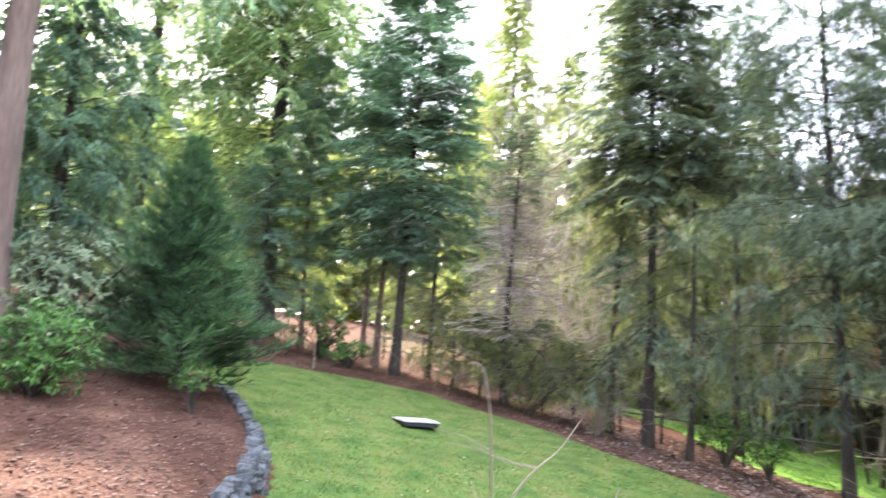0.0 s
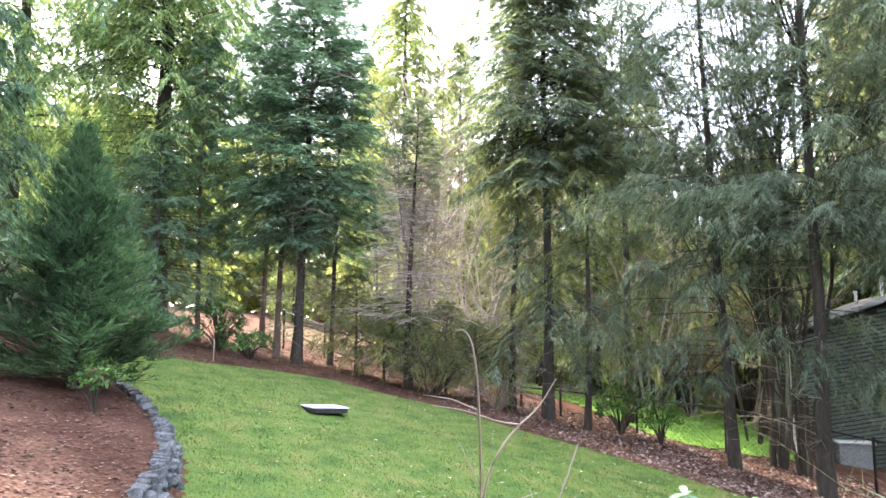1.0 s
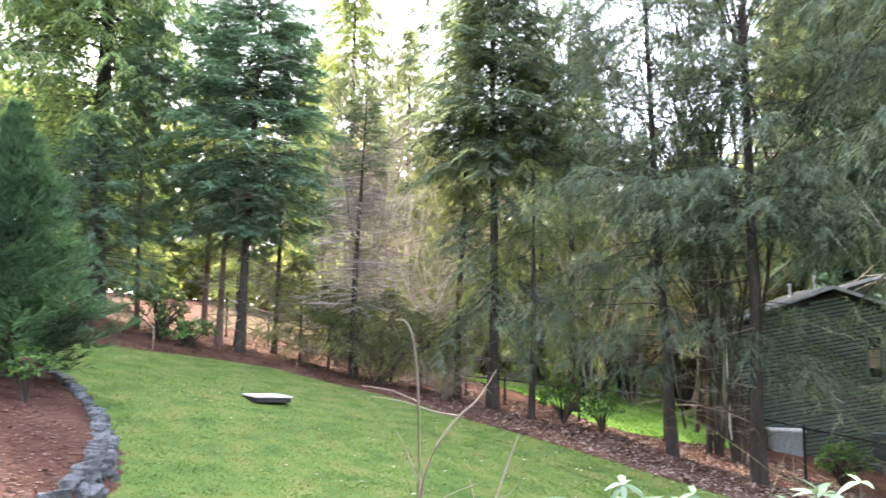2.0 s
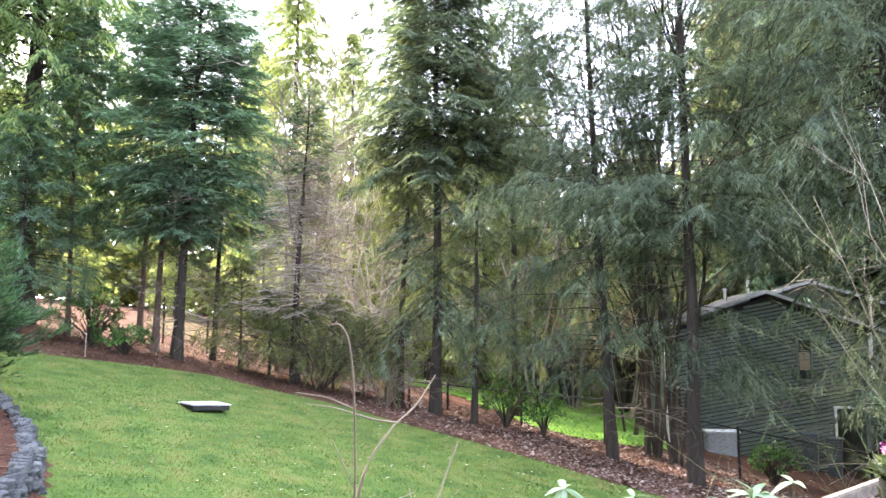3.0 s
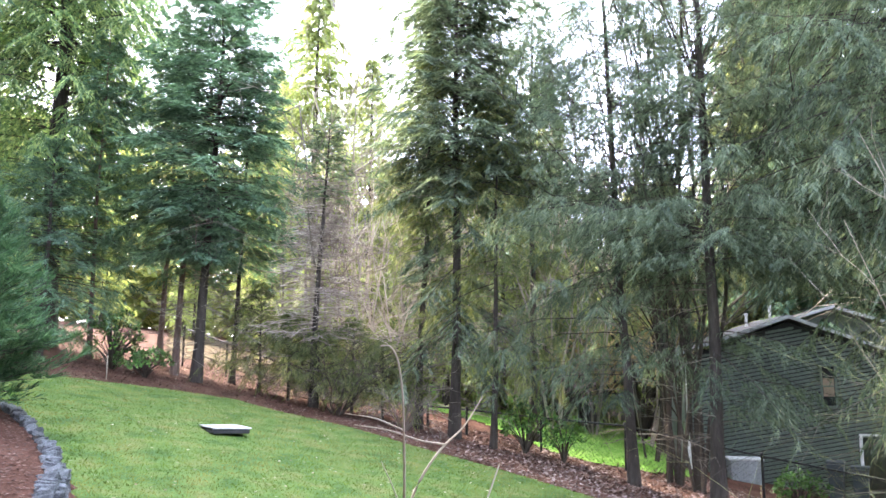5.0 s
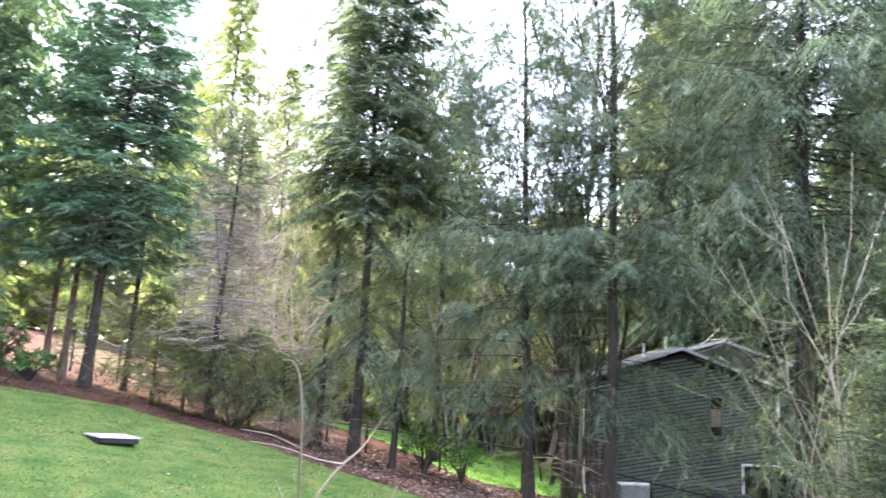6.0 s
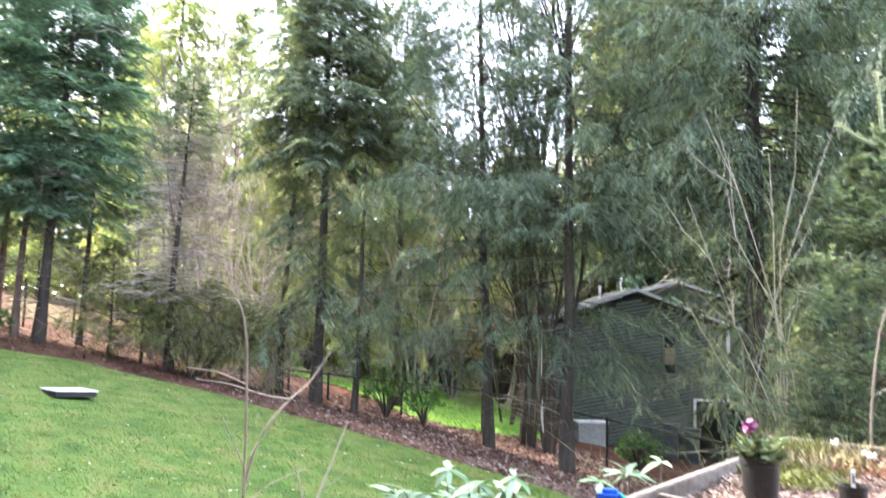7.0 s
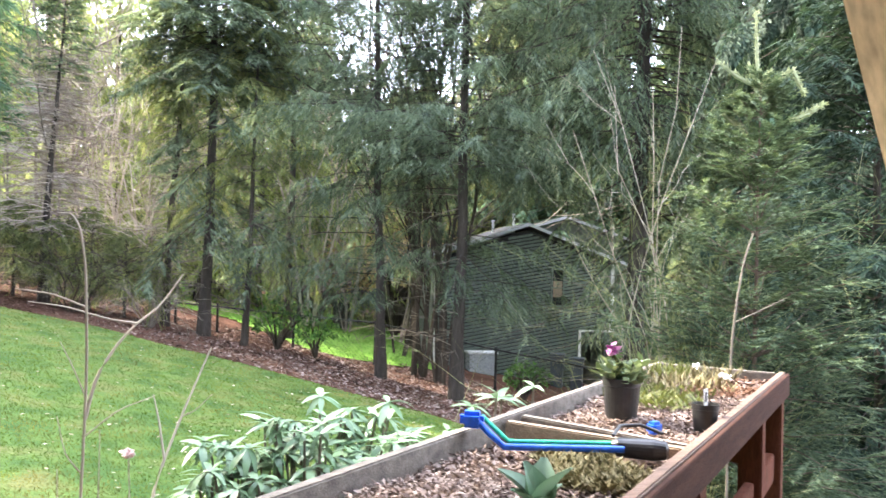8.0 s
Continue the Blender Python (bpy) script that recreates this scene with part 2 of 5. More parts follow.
M_MOSS = flakes("dry_groundcover", (0.11, 0.1, 0.048), (0.21, 0.185, 0.1), (0.33, 0.29, 0.18))
M_WEED = leafy("yellow_green_weeds", (0.06, 0.075, 0.028), (0.115, 0.13, 0.05), (0.2, 0.21, 0.09), 0.3, 0.5, 3.0)
M_GLASS = mat("window_glass", 0.05)[0]
M_GLASS.node_tree.nodes["Principled BSDF"].inputs["Base Color"].default_value = (0.02, 0.022, 0.025, 1)
M_UTIL = grained("grey_utility_metal", [(0.3, (0.3, 0.32, 0.34)), (0.7, (0.42, 0.44, 0.45))], 3, 0.5, None, 9, 0.1, 0.002)
M_BIN = grained("dark_bin_plastic", [(0.3, (0.03, 0.04, 0.05)), (0.7, (0.06, 0.075, 0.09))], 4, 0.5, None, 9, 0.1, 0.002)


# ---- mesh helpers ----
def part(name, bm, material, parent=None, label=""):
    """One bmesh as one mesh object under a thing or a part."""
    me = bpy.data.meshes.new(name)
    bm.to_mesh(me)
    bm.free()
    return dress(name, me, material, parent, label)


def dress(name, me, material, parent=None, label="", smooth=False):
    me.materials.append(material)
    if smooth:
        me.shade_smooth()
    ob = new(name, me)
    if parent:
        ob.parent = parent
    if label:
        ob["label"] = label
    return ob


def raw_mesh(name, verts, faces):
    """A mesh from arrays: verts (n, 3); faces (m, k), all with k corners."""
    me = bpy.data.meshes.new(name)
    verts, faces = np.ascontiguousarray(verts, dtype=np.float32), np.ascontiguousarray(faces, dtype=np.int32)
    m, k = faces.shape
    me.vertices.add(len(verts))
    me.vertices.foreach_set("co", verts.ravel())
    me.loops.add(m * k)
    me.loops.foreach_set("vertex_index", faces.ravel())
    me.polygons.add(m)
    me.polygons.foreach_set("loop_start", np.arange(0, m * k, k, dtype=np.int32))
    me.update(calc_edges=True)
    return me


def unit(v):
    return v / np.maximum(np.linalg.norm(v, axis=-1, keepdims=True), 1e-9)


def leaf_mesh(name, p, d, n, length, width):
    """Diamond leaves from base points p along d, lying across n."""
    d = unit(d)
    side = unit(np.cross(d, n))
    length, width = np.broadcast_to(length, len(p))[:, None], np.broadcast_to(width, len(p))[:, None]
    mid = p + d * length * 0.45
    v = np.stack([p, mid + side * width * 0.5, p + d * length, mid - side * width * 0.5], 1).reshape(-1, 3)
    return raw_mesh(name, v, np.arange(len(v)).reshape(-1, 4))


def needle_mesh(name, p, d, n, length, width):
    """Narrow pointed needles and sprays, one face each."""
    d = unit(d)
    side = unit(np.cross(d, n))
    length, width = np.broadcast_to(length, len(p))[:, None], np.broadcast_to(width, len(p))[:, None]
    v = np.stack([p + side * width * 0.5, p + d * length, p - side * width * 0.5], 1).reshape(-1, 3)
    return raw_mesh(name, v, np.arange(len(v)).reshape(-1, 3))


def tube_mesh(name, lines, sides=5):
    """Tapered tubes along lines, each (points (k, 3), radii (k,))."""
    vs, fs, at = [], [], 0
    ang = np.linspace(0, 2 * math.pi, sides, endpoint=False)
    for pts, rad in lines:
        pts = np.asarray(pts, float)
        rad = np.broadcast_to(np.asarray(rad, float), len(pts))
        tan = unit(np.gradient(pts, axis=0))
        ref = np.where(np.abs(tan[:, 2:3]) > 0.9, [[1.0, 0, 0]], [[0, 0, 1.0]])
        a = unit(np.cross(tan, ref))
        b = np.cross(tan, a)
        ring = pts[:, None] + rad[:, None, None] * (np.cos(ang)[None, :, None] * a[:, None] + np.sin(ang)[None, :, None] * b[:, None])
        k = len(pts)
        vs.append(ring.reshape(-1, 3))
        i = np.arange(k - 1)[:, None] * sides
        j = np.arange(sides)[None]
        j2 = (j + 1) % sides
        fs.append((np.stack([i + j, i + j2, i + sides + j2, i + sides + j], -1) + at).reshape(-1, 4))
        at += k * sides
    return raw_mesh(name, np.concatenate(vs), np.concatenate(fs))


def box(bm, cx, cy, cz, sx, sy, sz, turn=0.0, bevel=0.0):
    """A box by its centre and sizes, turned about z by degrees."""
    m = pose(cx, cy, cz, 0, 0, turn) @ Matrix.Diagonal((sx, sy, sz, 1))
    made = bmesh.ops.create_cube(bm, size=1, matrix=m)
    if bevel:
        edges = list({e for v in made["verts"] for e in v.link_edges})
        bmesh.ops.bevel(bm, geom=edges, offset=bevel, segments=2, affect="EDGES")


def plank(bm, a, b, width, thick, bevel=0.004):
    """A board from a to b, its thickness along the level across, its width along the up-going side."""
    a, b = Vector(a), Vector(b)
    d = (b - a).normalized()
    s = d.cross(Vector((0, 0, 1))).normalized() if abs(d.z) < 0.98 else Vector((1, 0, 0))
    u = s.cross(d)
    m = Matrix((d, s, u)).transposed().to_4x4()
    m.translation = (a + b) / 2
    made = bmesh.ops.create_cube(bm, size=1, matrix=m @ Matrix.Diagonal(((b - a).length, thick, width, 1)))
    if bevel:
        bmesh.ops.bevel(bm, geom=list({e for v in made["verts"] for e in v.link_edges}), offset=bevel, segments=2, affect="EDGES")


def lathe(bm, profile, seg=20, at=(0, 0, 0)):
    """A turned shape from (radius, height) pairs."""
    rings = []
    for r, z in profile:
        rings.append([bm.verts.new((at[0] + r * math.cos(2 * math.pi * i / seg), at[1] + r * math.sin(2 * math.pi * i / seg), at[2] + z)) for i in range(seg)])
    for lo, hi in zip(rings, rings[1:]):
        for i in range(seg):
            bm.faces.new((lo[i], lo[(i + 1) % seg], hi[(i + 1) % seg], hi[i]))
    bm.faces.new(rings[0][::-1])
    bm.faces.new(rings[-1])


def thing(name, label, category, at=(0, 0, 0), group="", turn=0.0):
    e = new(name)
    e.matrix_basis = pose(*at, 0, 0, turn)
    return tagged(e, label, category, group)


# ---- the lie of the land ----
WALL_LINE = [(-3.2, 2.0), (-3.35, 5.5), (-3.55, 6.8), (-3.73, 7.65), (-3.96, 8.3), (-4.44, 9.27), (-5.08, 10.19), (-6.0, 11.35), (-7.5, 12.95)]
LAWN = WALL_LINE + [(-8.5, 14.3), (-9.6, 15.4), (-9.6, 16.4), (-9.0, 16.9), (-7.6, 18.0), (-6.4, 18.5), (-5.2, 18.7), (-3.8, 18.3), (-2.4, 17.7), (0.08, 16.4), (2.2, 15.1), (3.7, 13.9), (6.0, 11.6), (8.0, 8.0), (8.0, 2.0)]
CLEARING = [(-9.9, 26.6), (-8.2, 25.9), (-6.6, 25.4), (-4.5, 25.2), (-5.0, 31.0), (-7.0, 40.0), (-16.0, 43.0), (-11.6, 31.0)]
NEXT_LAWN = [(-2.2, 25.4), (-0.6, 24.4), (0.6, 23.6), (1.6, 21.6), (2.4, 20.0), (3.2, 19.5), (4.6, 19.6), (6.1, 20.2), (6.0, 23.0), (7.0, 30.0), (6.0, 40.0), (-3.0, 40.0)]


def inside(x, y, poly):
    hit = np.zeros(np.shape(x), bool)
    for (x0, y0), (x1, y1) in zip(poly, poly[1:] + poly[:1]):
        if y0 != y1:
            cross = (y0 > y) != (y1 > y)
            hit ^= cross & (x < (x1 - x0) * (y - y0) / (y1 - y0) + x0)
    return hit


WX, WY = np.array([p[0] for p in WALL_LINE]), np.array([p[1] for p in WALL_LINE])


def ripple(x, y):
    return 0.02 * np.sin(1.7 * x + 0.6 * y) + 0.015 * np.sin(0.9 * y - 1.3 * x + 1) + 0.01 * np.sin(3.1 * x + 2.3 * y)


def land(x, y):
    """The ground's height: a slope that falls to the east, a raised bed behind the stone wall, a rise far off."""
    x, y = np.asarray(x, float), np.asarray(y, float)
    xs, ys = 26 * np.tanh(x / 26), 40 * np.tanh(y / 40)
    z = 0.825 - 0.1726 * np.where(np.abs(x) < 12, x, np.sign(x) * 12 + (xs - 26 * np.tanh(np.sign(x) * 12 / 26))) + 0.0418 * np.where(y < 24, y, 24 + ys - 40 * np.tanh(24 / 40))
    z = z + ripple(x, y) * 0.6
    off = np.interp(y, WY, WX) - x                      # how far behind the wall
    raised = np.clip(off / 0.12, 0, 1) * np.interp(y, [6, 9, 12.9, 13.2], [0.36, 0.3, 0.1, 0.0])
    slope = np.clip(off - 0.1, 0, 8) * 0.05 * np.interp(y, [12, 15], [1, 0.2])
    return z + np.where(off > 0, raised + slope, 0)


def land_z(x, y):
    return float(land(np.array([x]), np.array([y]))[0])


def sheet(name, poly, step, lift, material):
    """A piece of ground cover over the land, inside an outline."""
    xs = np.arange(min(p[0] for p in poly) - step, max(p[0] for p in poly) + step, step)
    ys = np.arange(min(p[1] for p in poly) - step, max(p[1] for p in poly) + step, step)
    gx, gy = np.meshgrid(xs, ys, indexing="ij")
    idx = np.arange(gx.size).reshape(gx.shape)
    cx, cy = gx[:-1, :-1] + step / 2, gy[:-1, :-1] + step / 2
    keep = inside(cx, cy, poly)
    f = np.stack([idx[:-1, :-1], idx[1:, :-1], idx[1:, 1:], idx[:-1, 1:]], -1)[keep]
    used, f2 = np.unique(f, return_inverse=True)
    x, y = gx.ravel()[used], gy.ravel()[used]
    v = np.stack([x, y, plain(x, y) + lift], 1)
    return dress(name, raw_mesh(name, v, f2.reshape(-1, 4)), material, smooth=True)


def plain(x, y):
    """The land's height without the bed."""
    z = 0.825 - 0.1726 * np.clip(x, -12, 12) + 0.0418 * np.clip(y, -99, 24)
    return z + ripple(x, y) * 0.6 + np.where(y > 24, land(x, y) - (0.825 - 0.1726 * np.clip(x, -12, 12) + 0.0418 * 24) - ripple(x, y) * 0.6, 0)


def steps(a, b, fine_a, fine_b, fine):
    lo = fine_a - np.geomspace(fine, fine_a - a, 24)[::-1]
    hi = fine_b + np.geomspace(fine, b - fine_b, 24)
    return np.concatenate([lo, np.arange(fine_a, fine_b, fine), hi])


gxs, gys = steps(-600, 600, -14, 14, 0.18), steps(-300, 900, 0, 27, 0.18)
gx, gy = np.meshgrid(gxs, gys, indexing="ij")
gi = np.arange(gx.size).reshape(gx.shape)
gv = np.stack([gx.ravel(), gy.ravel(), land(gx, gy).ravel()], 1)
ground = dress("ground", raw_mesh("ground", gv, np.stack([gi[:-1, :-1], gi[1:, :-1], gi[1:, 1:], gi[:-1, 1:]], -1).reshape(-1, 4)), M_GROUND, smooth=True)
tagged(ground, "reddish brown bark mulch ground under the trees", "ground", kind="structure")
tagged(sheet("lawn", LAWN, 0.1, 0.02, M_LAWN), "mown green lawn with yellowish mossy patches", "lawn", kind="structure")
tagged(sheet("lawn_beyond_fence", NEXT_LAWN, 0.25, 0.03, M_SUNLIT_TURF), "bright green lawn beyond the fence", "lawn", kind="structure")
tagged(sheet("clearing", CLEARING, 0.4, 0.03, M_DRY), "sunlit clearing of dry tan grass beyond the trees", "clearing", kind="structure")

rng = np.random.default_rng(7)


def scatter(poly, n, weight=None):
    """Random points in an outline; weight thins them out."""
    lo, hi = np.min(poly, 0), np.max(poly, 0)
    out = []
    while sum(map(len, out)) < n:
        q = rng.uniform(lo, hi, (n * 2, 2))
        q = q[inside(q[:, 0], q[:, 1], [tuple(p) for p in poly])]
        if weight is not None:
            q = q[rng.random(len(q)) < weight(q[:, 0], q[:, 1])]
        out.append(q)
    return np.concatenate(out)[:n]


def spin(n, up=0.0):
    """Random directions; up lifts them."""
    a = rng.uniform(0, 2 * math.pi, n)
    return np.stack([np.cos(a), np.sin(a), np.full(n, up) if np.isscalar(up) else up], 1)


def grass(name, poly, n, height, width, lift, label, weight=None, material=M_BLADES):
    q = scatter(poly, n, weight)
    base = np.stack([q[:, 0], q[:, 1], plain(q[:, 0], q[:, 1]) + lift], 1)
    d = spin(n) * rng.uniform(0.2, 0.9, (n, 1)) + [0, 0, 1]
    h = rng.uniform(0.5, 1.3, n) * height
    side = unit(np.cross(unit(d), spin(n))) * width / 2
    v = np.stack([base - side, base + side, base + unit(d) * h[:, None]], 1).reshape(-1, 3)
    ob = dress(name, raw_mesh(name, v, np.arange(3 * n).reshape(-1, 3)), material)
    return tagged(ob, label, "grass", kind="stuff")


def litter(name, pts, z, size, material, label, category, flat=0.35, narrow=0.6):
    """Loose flat bits lying on a surface."""
    n = len(pts)
    p = np.stack([pts[:, 0], pts[:, 1], z + rng.uniform(0.004, 0.02, n)], 1)
    d = spin(n, rng.normal(0, flat, n))
    nn = unit(np.stack([rng.normal(0, flat, n), rng.normal(0, flat, n), np.ones(n)], 1))
    s = rng.uniform(0.5, 1.4, n) * size
    return tagged(dress(name, leaf_mesh(name, p, d, nn, s, s * narrow), material), label, category, kind="stuff")


# ---- plants: builders ----
def curve_pts(p, d, length, sag, k=7, wig=0.0):
    """A drooping line from p along d."""
    s = np.linspace(0, 1, k)[:, None]
    pts = np.asarray(p, float) + np.asarray(d, float) * length * s + np.array([0, 0, -1.0]) * sag * length * s**2
    if wig:
        pts[1:] += rng.normal(0, wig * length, (k - 1, 3)) * s[1:]
    return pts


def conifer(name, label, at, height, clear, reach, needles, bark, n=170, twigs=15, per=9, leaf=(0.13, 0.034), sag=0.25, hang=0.25,
            rise=(30, -12), thick=0.15, lean=(0.0, 0.0), power=0.75, bare=40, seed=1, fill=(0.18, 1.0), twig_len=0.36, group="", low=0.55, dead=M_TWIG, bias=0.85, splay=0.5, wood=True, skirt=(0, 0), wave=0.0014, boughs=(), tiers=0.0, limb=0.7):
    """A conifer: tapered trunk, drooping boughs with side twigs and needles, dead twigs below the crown."""
    global rng
    rng = np.random.default_rng(seed)
    tree = thing(name, label, "tree", at, group)
    zs = np.linspace(0, 1, 14)
    bend = np.cumsum(rng.normal(0, wave, (14, 2)), 0) * height
    bend[0] = 0
    spine = np.stack([lean[0] * zs * height + bend[:, 0], lean[1] * zs * height + bend[:, 1], zs * height - 0.25 * (zs == 0)], 1)
    rad = thick * (1 - zs * 0.93) * (1 + 0.45 * np.exp(-zs * 30))
    dress("trunk", tube_mesh("trunk", [(spine, rad)], 10), bark, tree, smooth=True)

    def on_spine(z):
        return np.array([np.interp(z, zs * height, spine[:, 0]), np.interp(z, zs * height, spine[:, 1]), z])

    limbs, P, D, N, L = [], [], [], [], []
    us = np.sort(rng.random(n) ** bias)
    us = np.concatenate([rng.uniform((skirt[0] - clear) / (height - clear), 0, skirt[1]), us, np.zeros(len(boughs))])
    for i, u in enumerate(us):
        if tiers and i < len(us) - len(boughs):
            u = max(0.0, (round(u * (height - clear) / tiers) * tiers + rng.normal(0, 0.03)) / (height - clear))
            u = min(u, 1.0)
        z = clear + u * (height - clear) * 0.985
        prof = (1 - u) ** power * min(1.0, low + max(u, 0) * 2.2)
        ln = reach * prof * rng.uniform(0.6, 1.15) + 0.12
        az = i * 2.39996 + rng.normal(0, 0.35)
        el = radians(rise[1] + (rise[0] - rise[1]) * u + rng.normal(0, 7))
        if i >= len(us) - len(boughs):                  # a single long bough: height, way, length
            z, az, ln = boughs[i - len(us) + len(boughs)]
            az, el = radians(az), radians(4)
        out = np.array([math.cos(az), math.sin(az), 0])
        d = out * math.cos(el) + np.array([0, 0, math.sin(el)])
        pts = curve_pts(on_spine(z), d, ln, sag * rng.uniform(0.5, 1.4) * (1 - 0.6 * u), 7, 0.015)
        limbs.append((pts, np.linspace(0.008 + 0.008 * ln, 0.004, 7) * limb))
        t = max(4, int(twigs * (0.35 + 0.65 * ln / reach)))
        s = rng.uniform(fill[0], fill[1], t)
        k = s * 6
        i0 = np.minimum(k.astype(int), 5)
        bp = pts[i0] + (pts[i0 + 1] - pts[i0]) * (k - i0)[:, None]
        bd = unit(pts[i0 + 1] - pts[i0])
        across = unit(np.cross(bd, [0, 0, 1.0]))
        sgn = np.where(np.arange(t) % 2, 1.0, -1.0)[:, None]
        td = unit(bd * 0.62 + across * sgn * 0.75 + np.array([0, 0, -hang]) + rng.normal(0, 0.18, (t, 3)))
        tl = (ln * twig_len * (1.05 - 0.75 * s) + 0.09) * rng.uniform(0.6, 1.3, t)
        f = (np.arange(per) + 0.6) / per
        pos = bp[:, None] + td[:, None] * (tl[:, None] * f)[..., None]
        pos[..., 2] -= 0.3 * hang * tl[:, None] * f**2 * 2
        lat = unit(np.cross(td, [0, 0, 1.0]) + 1e-6)
        alt = np.where(np.arange(per) % 2, 1.0, -1.0)
        ld = td[:, None] * 0.8 + lat[:, None] * alt[None, :, None] * splay + np.array([0, 0, -0.7 * hang]) + rng.normal(0, 0.16, (t, per, 3))
        P.append(pos.reshape(-1, 3)), D.append(ld.reshape(-1, 3))
        N.append((np.array([0, 0, 1.0]) + rng.normal(0, 0.45, (t, per, 3))).reshape(-1, 3))
        L.append(np.full(t * per, 0.75 + 0.25 * ln / reach))
    P, D, N, L = map(np.concatenate, (P, D, N, L))
    L = L * rng.uniform(0.6, 1.3, len(P))
    if wood:
        tagged(dress("branchwork", tube_mesh("branchwork", limbs, 3), bark, tree), kind="stuff")
    tagged(dress("crown", needle_mesh("crown", P, D, N, L * leaf[0], L * leaf[1]), needles, tree), kind="stuff")
    if bare:
        low_twigs = []
        for i in range(bare):
            z = rng.uniform(0.12, 1.0) * clear + 0.2
            a = rng.uniform(0, 2 * math.pi)
            d = np.array([math.cos(a), math.sin(a), rng.normal(0.05, 0.2)])
            ln = rng.uniform(0.4, 1.0) * reach * 0.6
            pts = curve_pts(on_spine(z), d, ln, 0.15, 6, 0.03)
            low_twigs.append((pts, np.linspace(0.012, 0.003, 6)))
            for _ in range(4):
                q = pts[rng.integers(1, 5)]
                dd = d + rng.normal(0, 0.55, 3)
                low_twigs.append((curve_pts(q, dd, ln * rng.uniform(0.2, 0.5), 0.2, 4, 0.04), np.linspace(0.006, 0.002, 4)))
        tagged(dress("deadwood", tube_mesh("deadwood", low_twigs, 3), dead, tree), kind="stuff")
    return tree


def grow(lines, p, d, length, r, depth, spread=0.5, kids=4, up=0.1, wig=0.05, k=6):
    """Bare branches, splitting again and again."""
    pts = curve_pts(p, d, length, -up, k, wig)
    lines.append((pts, np.linspace(r, r * 0.45, k)))
    if depth <= 0:
        return
    for _ in range(kids):
        j = rng.integers(1, k)
        dd = unit((pts[j] - pts[j - 1]) / max(np.linalg.norm(pts[j] - pts[j - 1]), 1e-6) + rng.normal(0, spread, 3))
        grow(lines, pts[j], dd, length * rng.uniform(0.35, 0.65), r * 0.5, depth - 1, spread, kids, up, wig, max(4, k - 1))


def bare_clump(name, label, category, at, stems, height, fan, r, material, depth=2, kids=4, seed=3, spread=0.4, up=0.12, tilt=(0, 0)):
    """Several bare stems from one foot, each branching."""
    global rng
    rng = np.random.default_rng(seed)
    plant = thing(name, label, category, at)
    for i in range(stems):
        lines = []
        a = rng.uniform(0, 2 * math.pi)
        d = unit(np.array([math.cos(a) * fan + tilt[0], math.sin(a) * fan + tilt[1], 1.0]) + rng.normal(0, 0.05, 3))
        foot = np.array([math.cos(a) * r * 3, math.sin(a) * r * 3, -0.1])
        grow(lines, foot, d, height * rng.uniform(0.7, 1.1), r * rng.uniform(0.7, 1.1), depth, spread, kids, up)
        stem = dress("stem", tube_mesh("stem", lines[:1], 7 if r > 0.03 else 5), material, plant)
        tagged(dress("branchwork", tube_mesh("branchwork", lines[1:], 4), material, stem), kind="stuff")
    return plant


def leafy_bush(name, label, at, size, leaf, count, leaves, stems=9, seed=5, droop=0.0, category="shrub", woody=M_TWIG_DARK, hollow=0.45, lowest=-0.25):
    """A broadleaf bush: stems from the foot, leaves in whorls at the many shoots' ends."""
    global rng
    rng = np.random.default_rng(seed)
    plant = thing(name, label, category, at)
    sx, sy, sz = size
    shoots = count // 7
    a = rng.uniform(0, 2 * math.pi, shoots)
    el = np.arcsin(rng.uniform(lowest, 1.0, shoots))
    rr = rng.uniform(hollow, 1.0, shoots) ** 0.6 * (1 + 0.18 * np.sin(3 * a + seed) + 0.12 * np.sin(5 * el + 2 * a))
    tips = np.stack([np.cos(a) * np.cos(el) * rr * sx, np.sin(a) * np.cos(el) * rr * sy, sz * 0.5 + np.sin(el) * rr * sz * 0.5], 1)
    tips[:, 2] = np.maximum(tips[:, 2], 0.08)
    lines = []
    for i in rng.choice(shoots, min(shoots, stems * 5), replace=False):
        mid = tips[i] * [0.35, 0.35, 0.55]
        lines.append((np.array([[0, 0, -0.05], mid * 0.5, mid, (mid + tips[i]) / 2 + [0, 0, 0.03], tips[i]]), np.linspace(0.02, 0.004, 5) * sz))
    tagged(dress("branchwork", tube_mesh("branchwork", lines, 4), woody, plant), kind="stuff")
    whorl = 7
    out = unit(tips - [0, 0, sz * 0.35])
    ang = np.arange(whorl) * 2 * math.pi / whorl
    sidev = unit(np.cross(out, rng.normal(0, 1, (shoots, 3))))
    side2 = np.cross(out, sidev)
    d = (np.cos(ang)[None, :, None] * sidev[:, None] + np.sin(ang)[None, :, None] * side2[:, None]) * 0.85 + out[:, None] * 0.45
    d = d + rng.normal(0, 0.2, d.shape) + np.array([0, 0, -droop])
    p = np.repeat(tips[:, None], whorl, 1) + rng.normal(0, 0.15 * leaf[0], d.shape)
    nn = np.repeat(out[:, None], whorl, 1) + rng.normal(0, 0.3, d.shape)
    n = shoots * whorl
    s = rng.uniform(0.65, 1.25, n)
    tagged(dress("foliage", leaf_mesh("leaves", p.reshape(-1, 3), d.reshape(-1, 3), nn.reshape(-1, 3), s * leaf[0], s * leaf[1]), leaves, plant), kind="stuff")
    return plant


def at_land(x, y, dz=0.0):
    return (x, y, land_z(x, y) + dz)


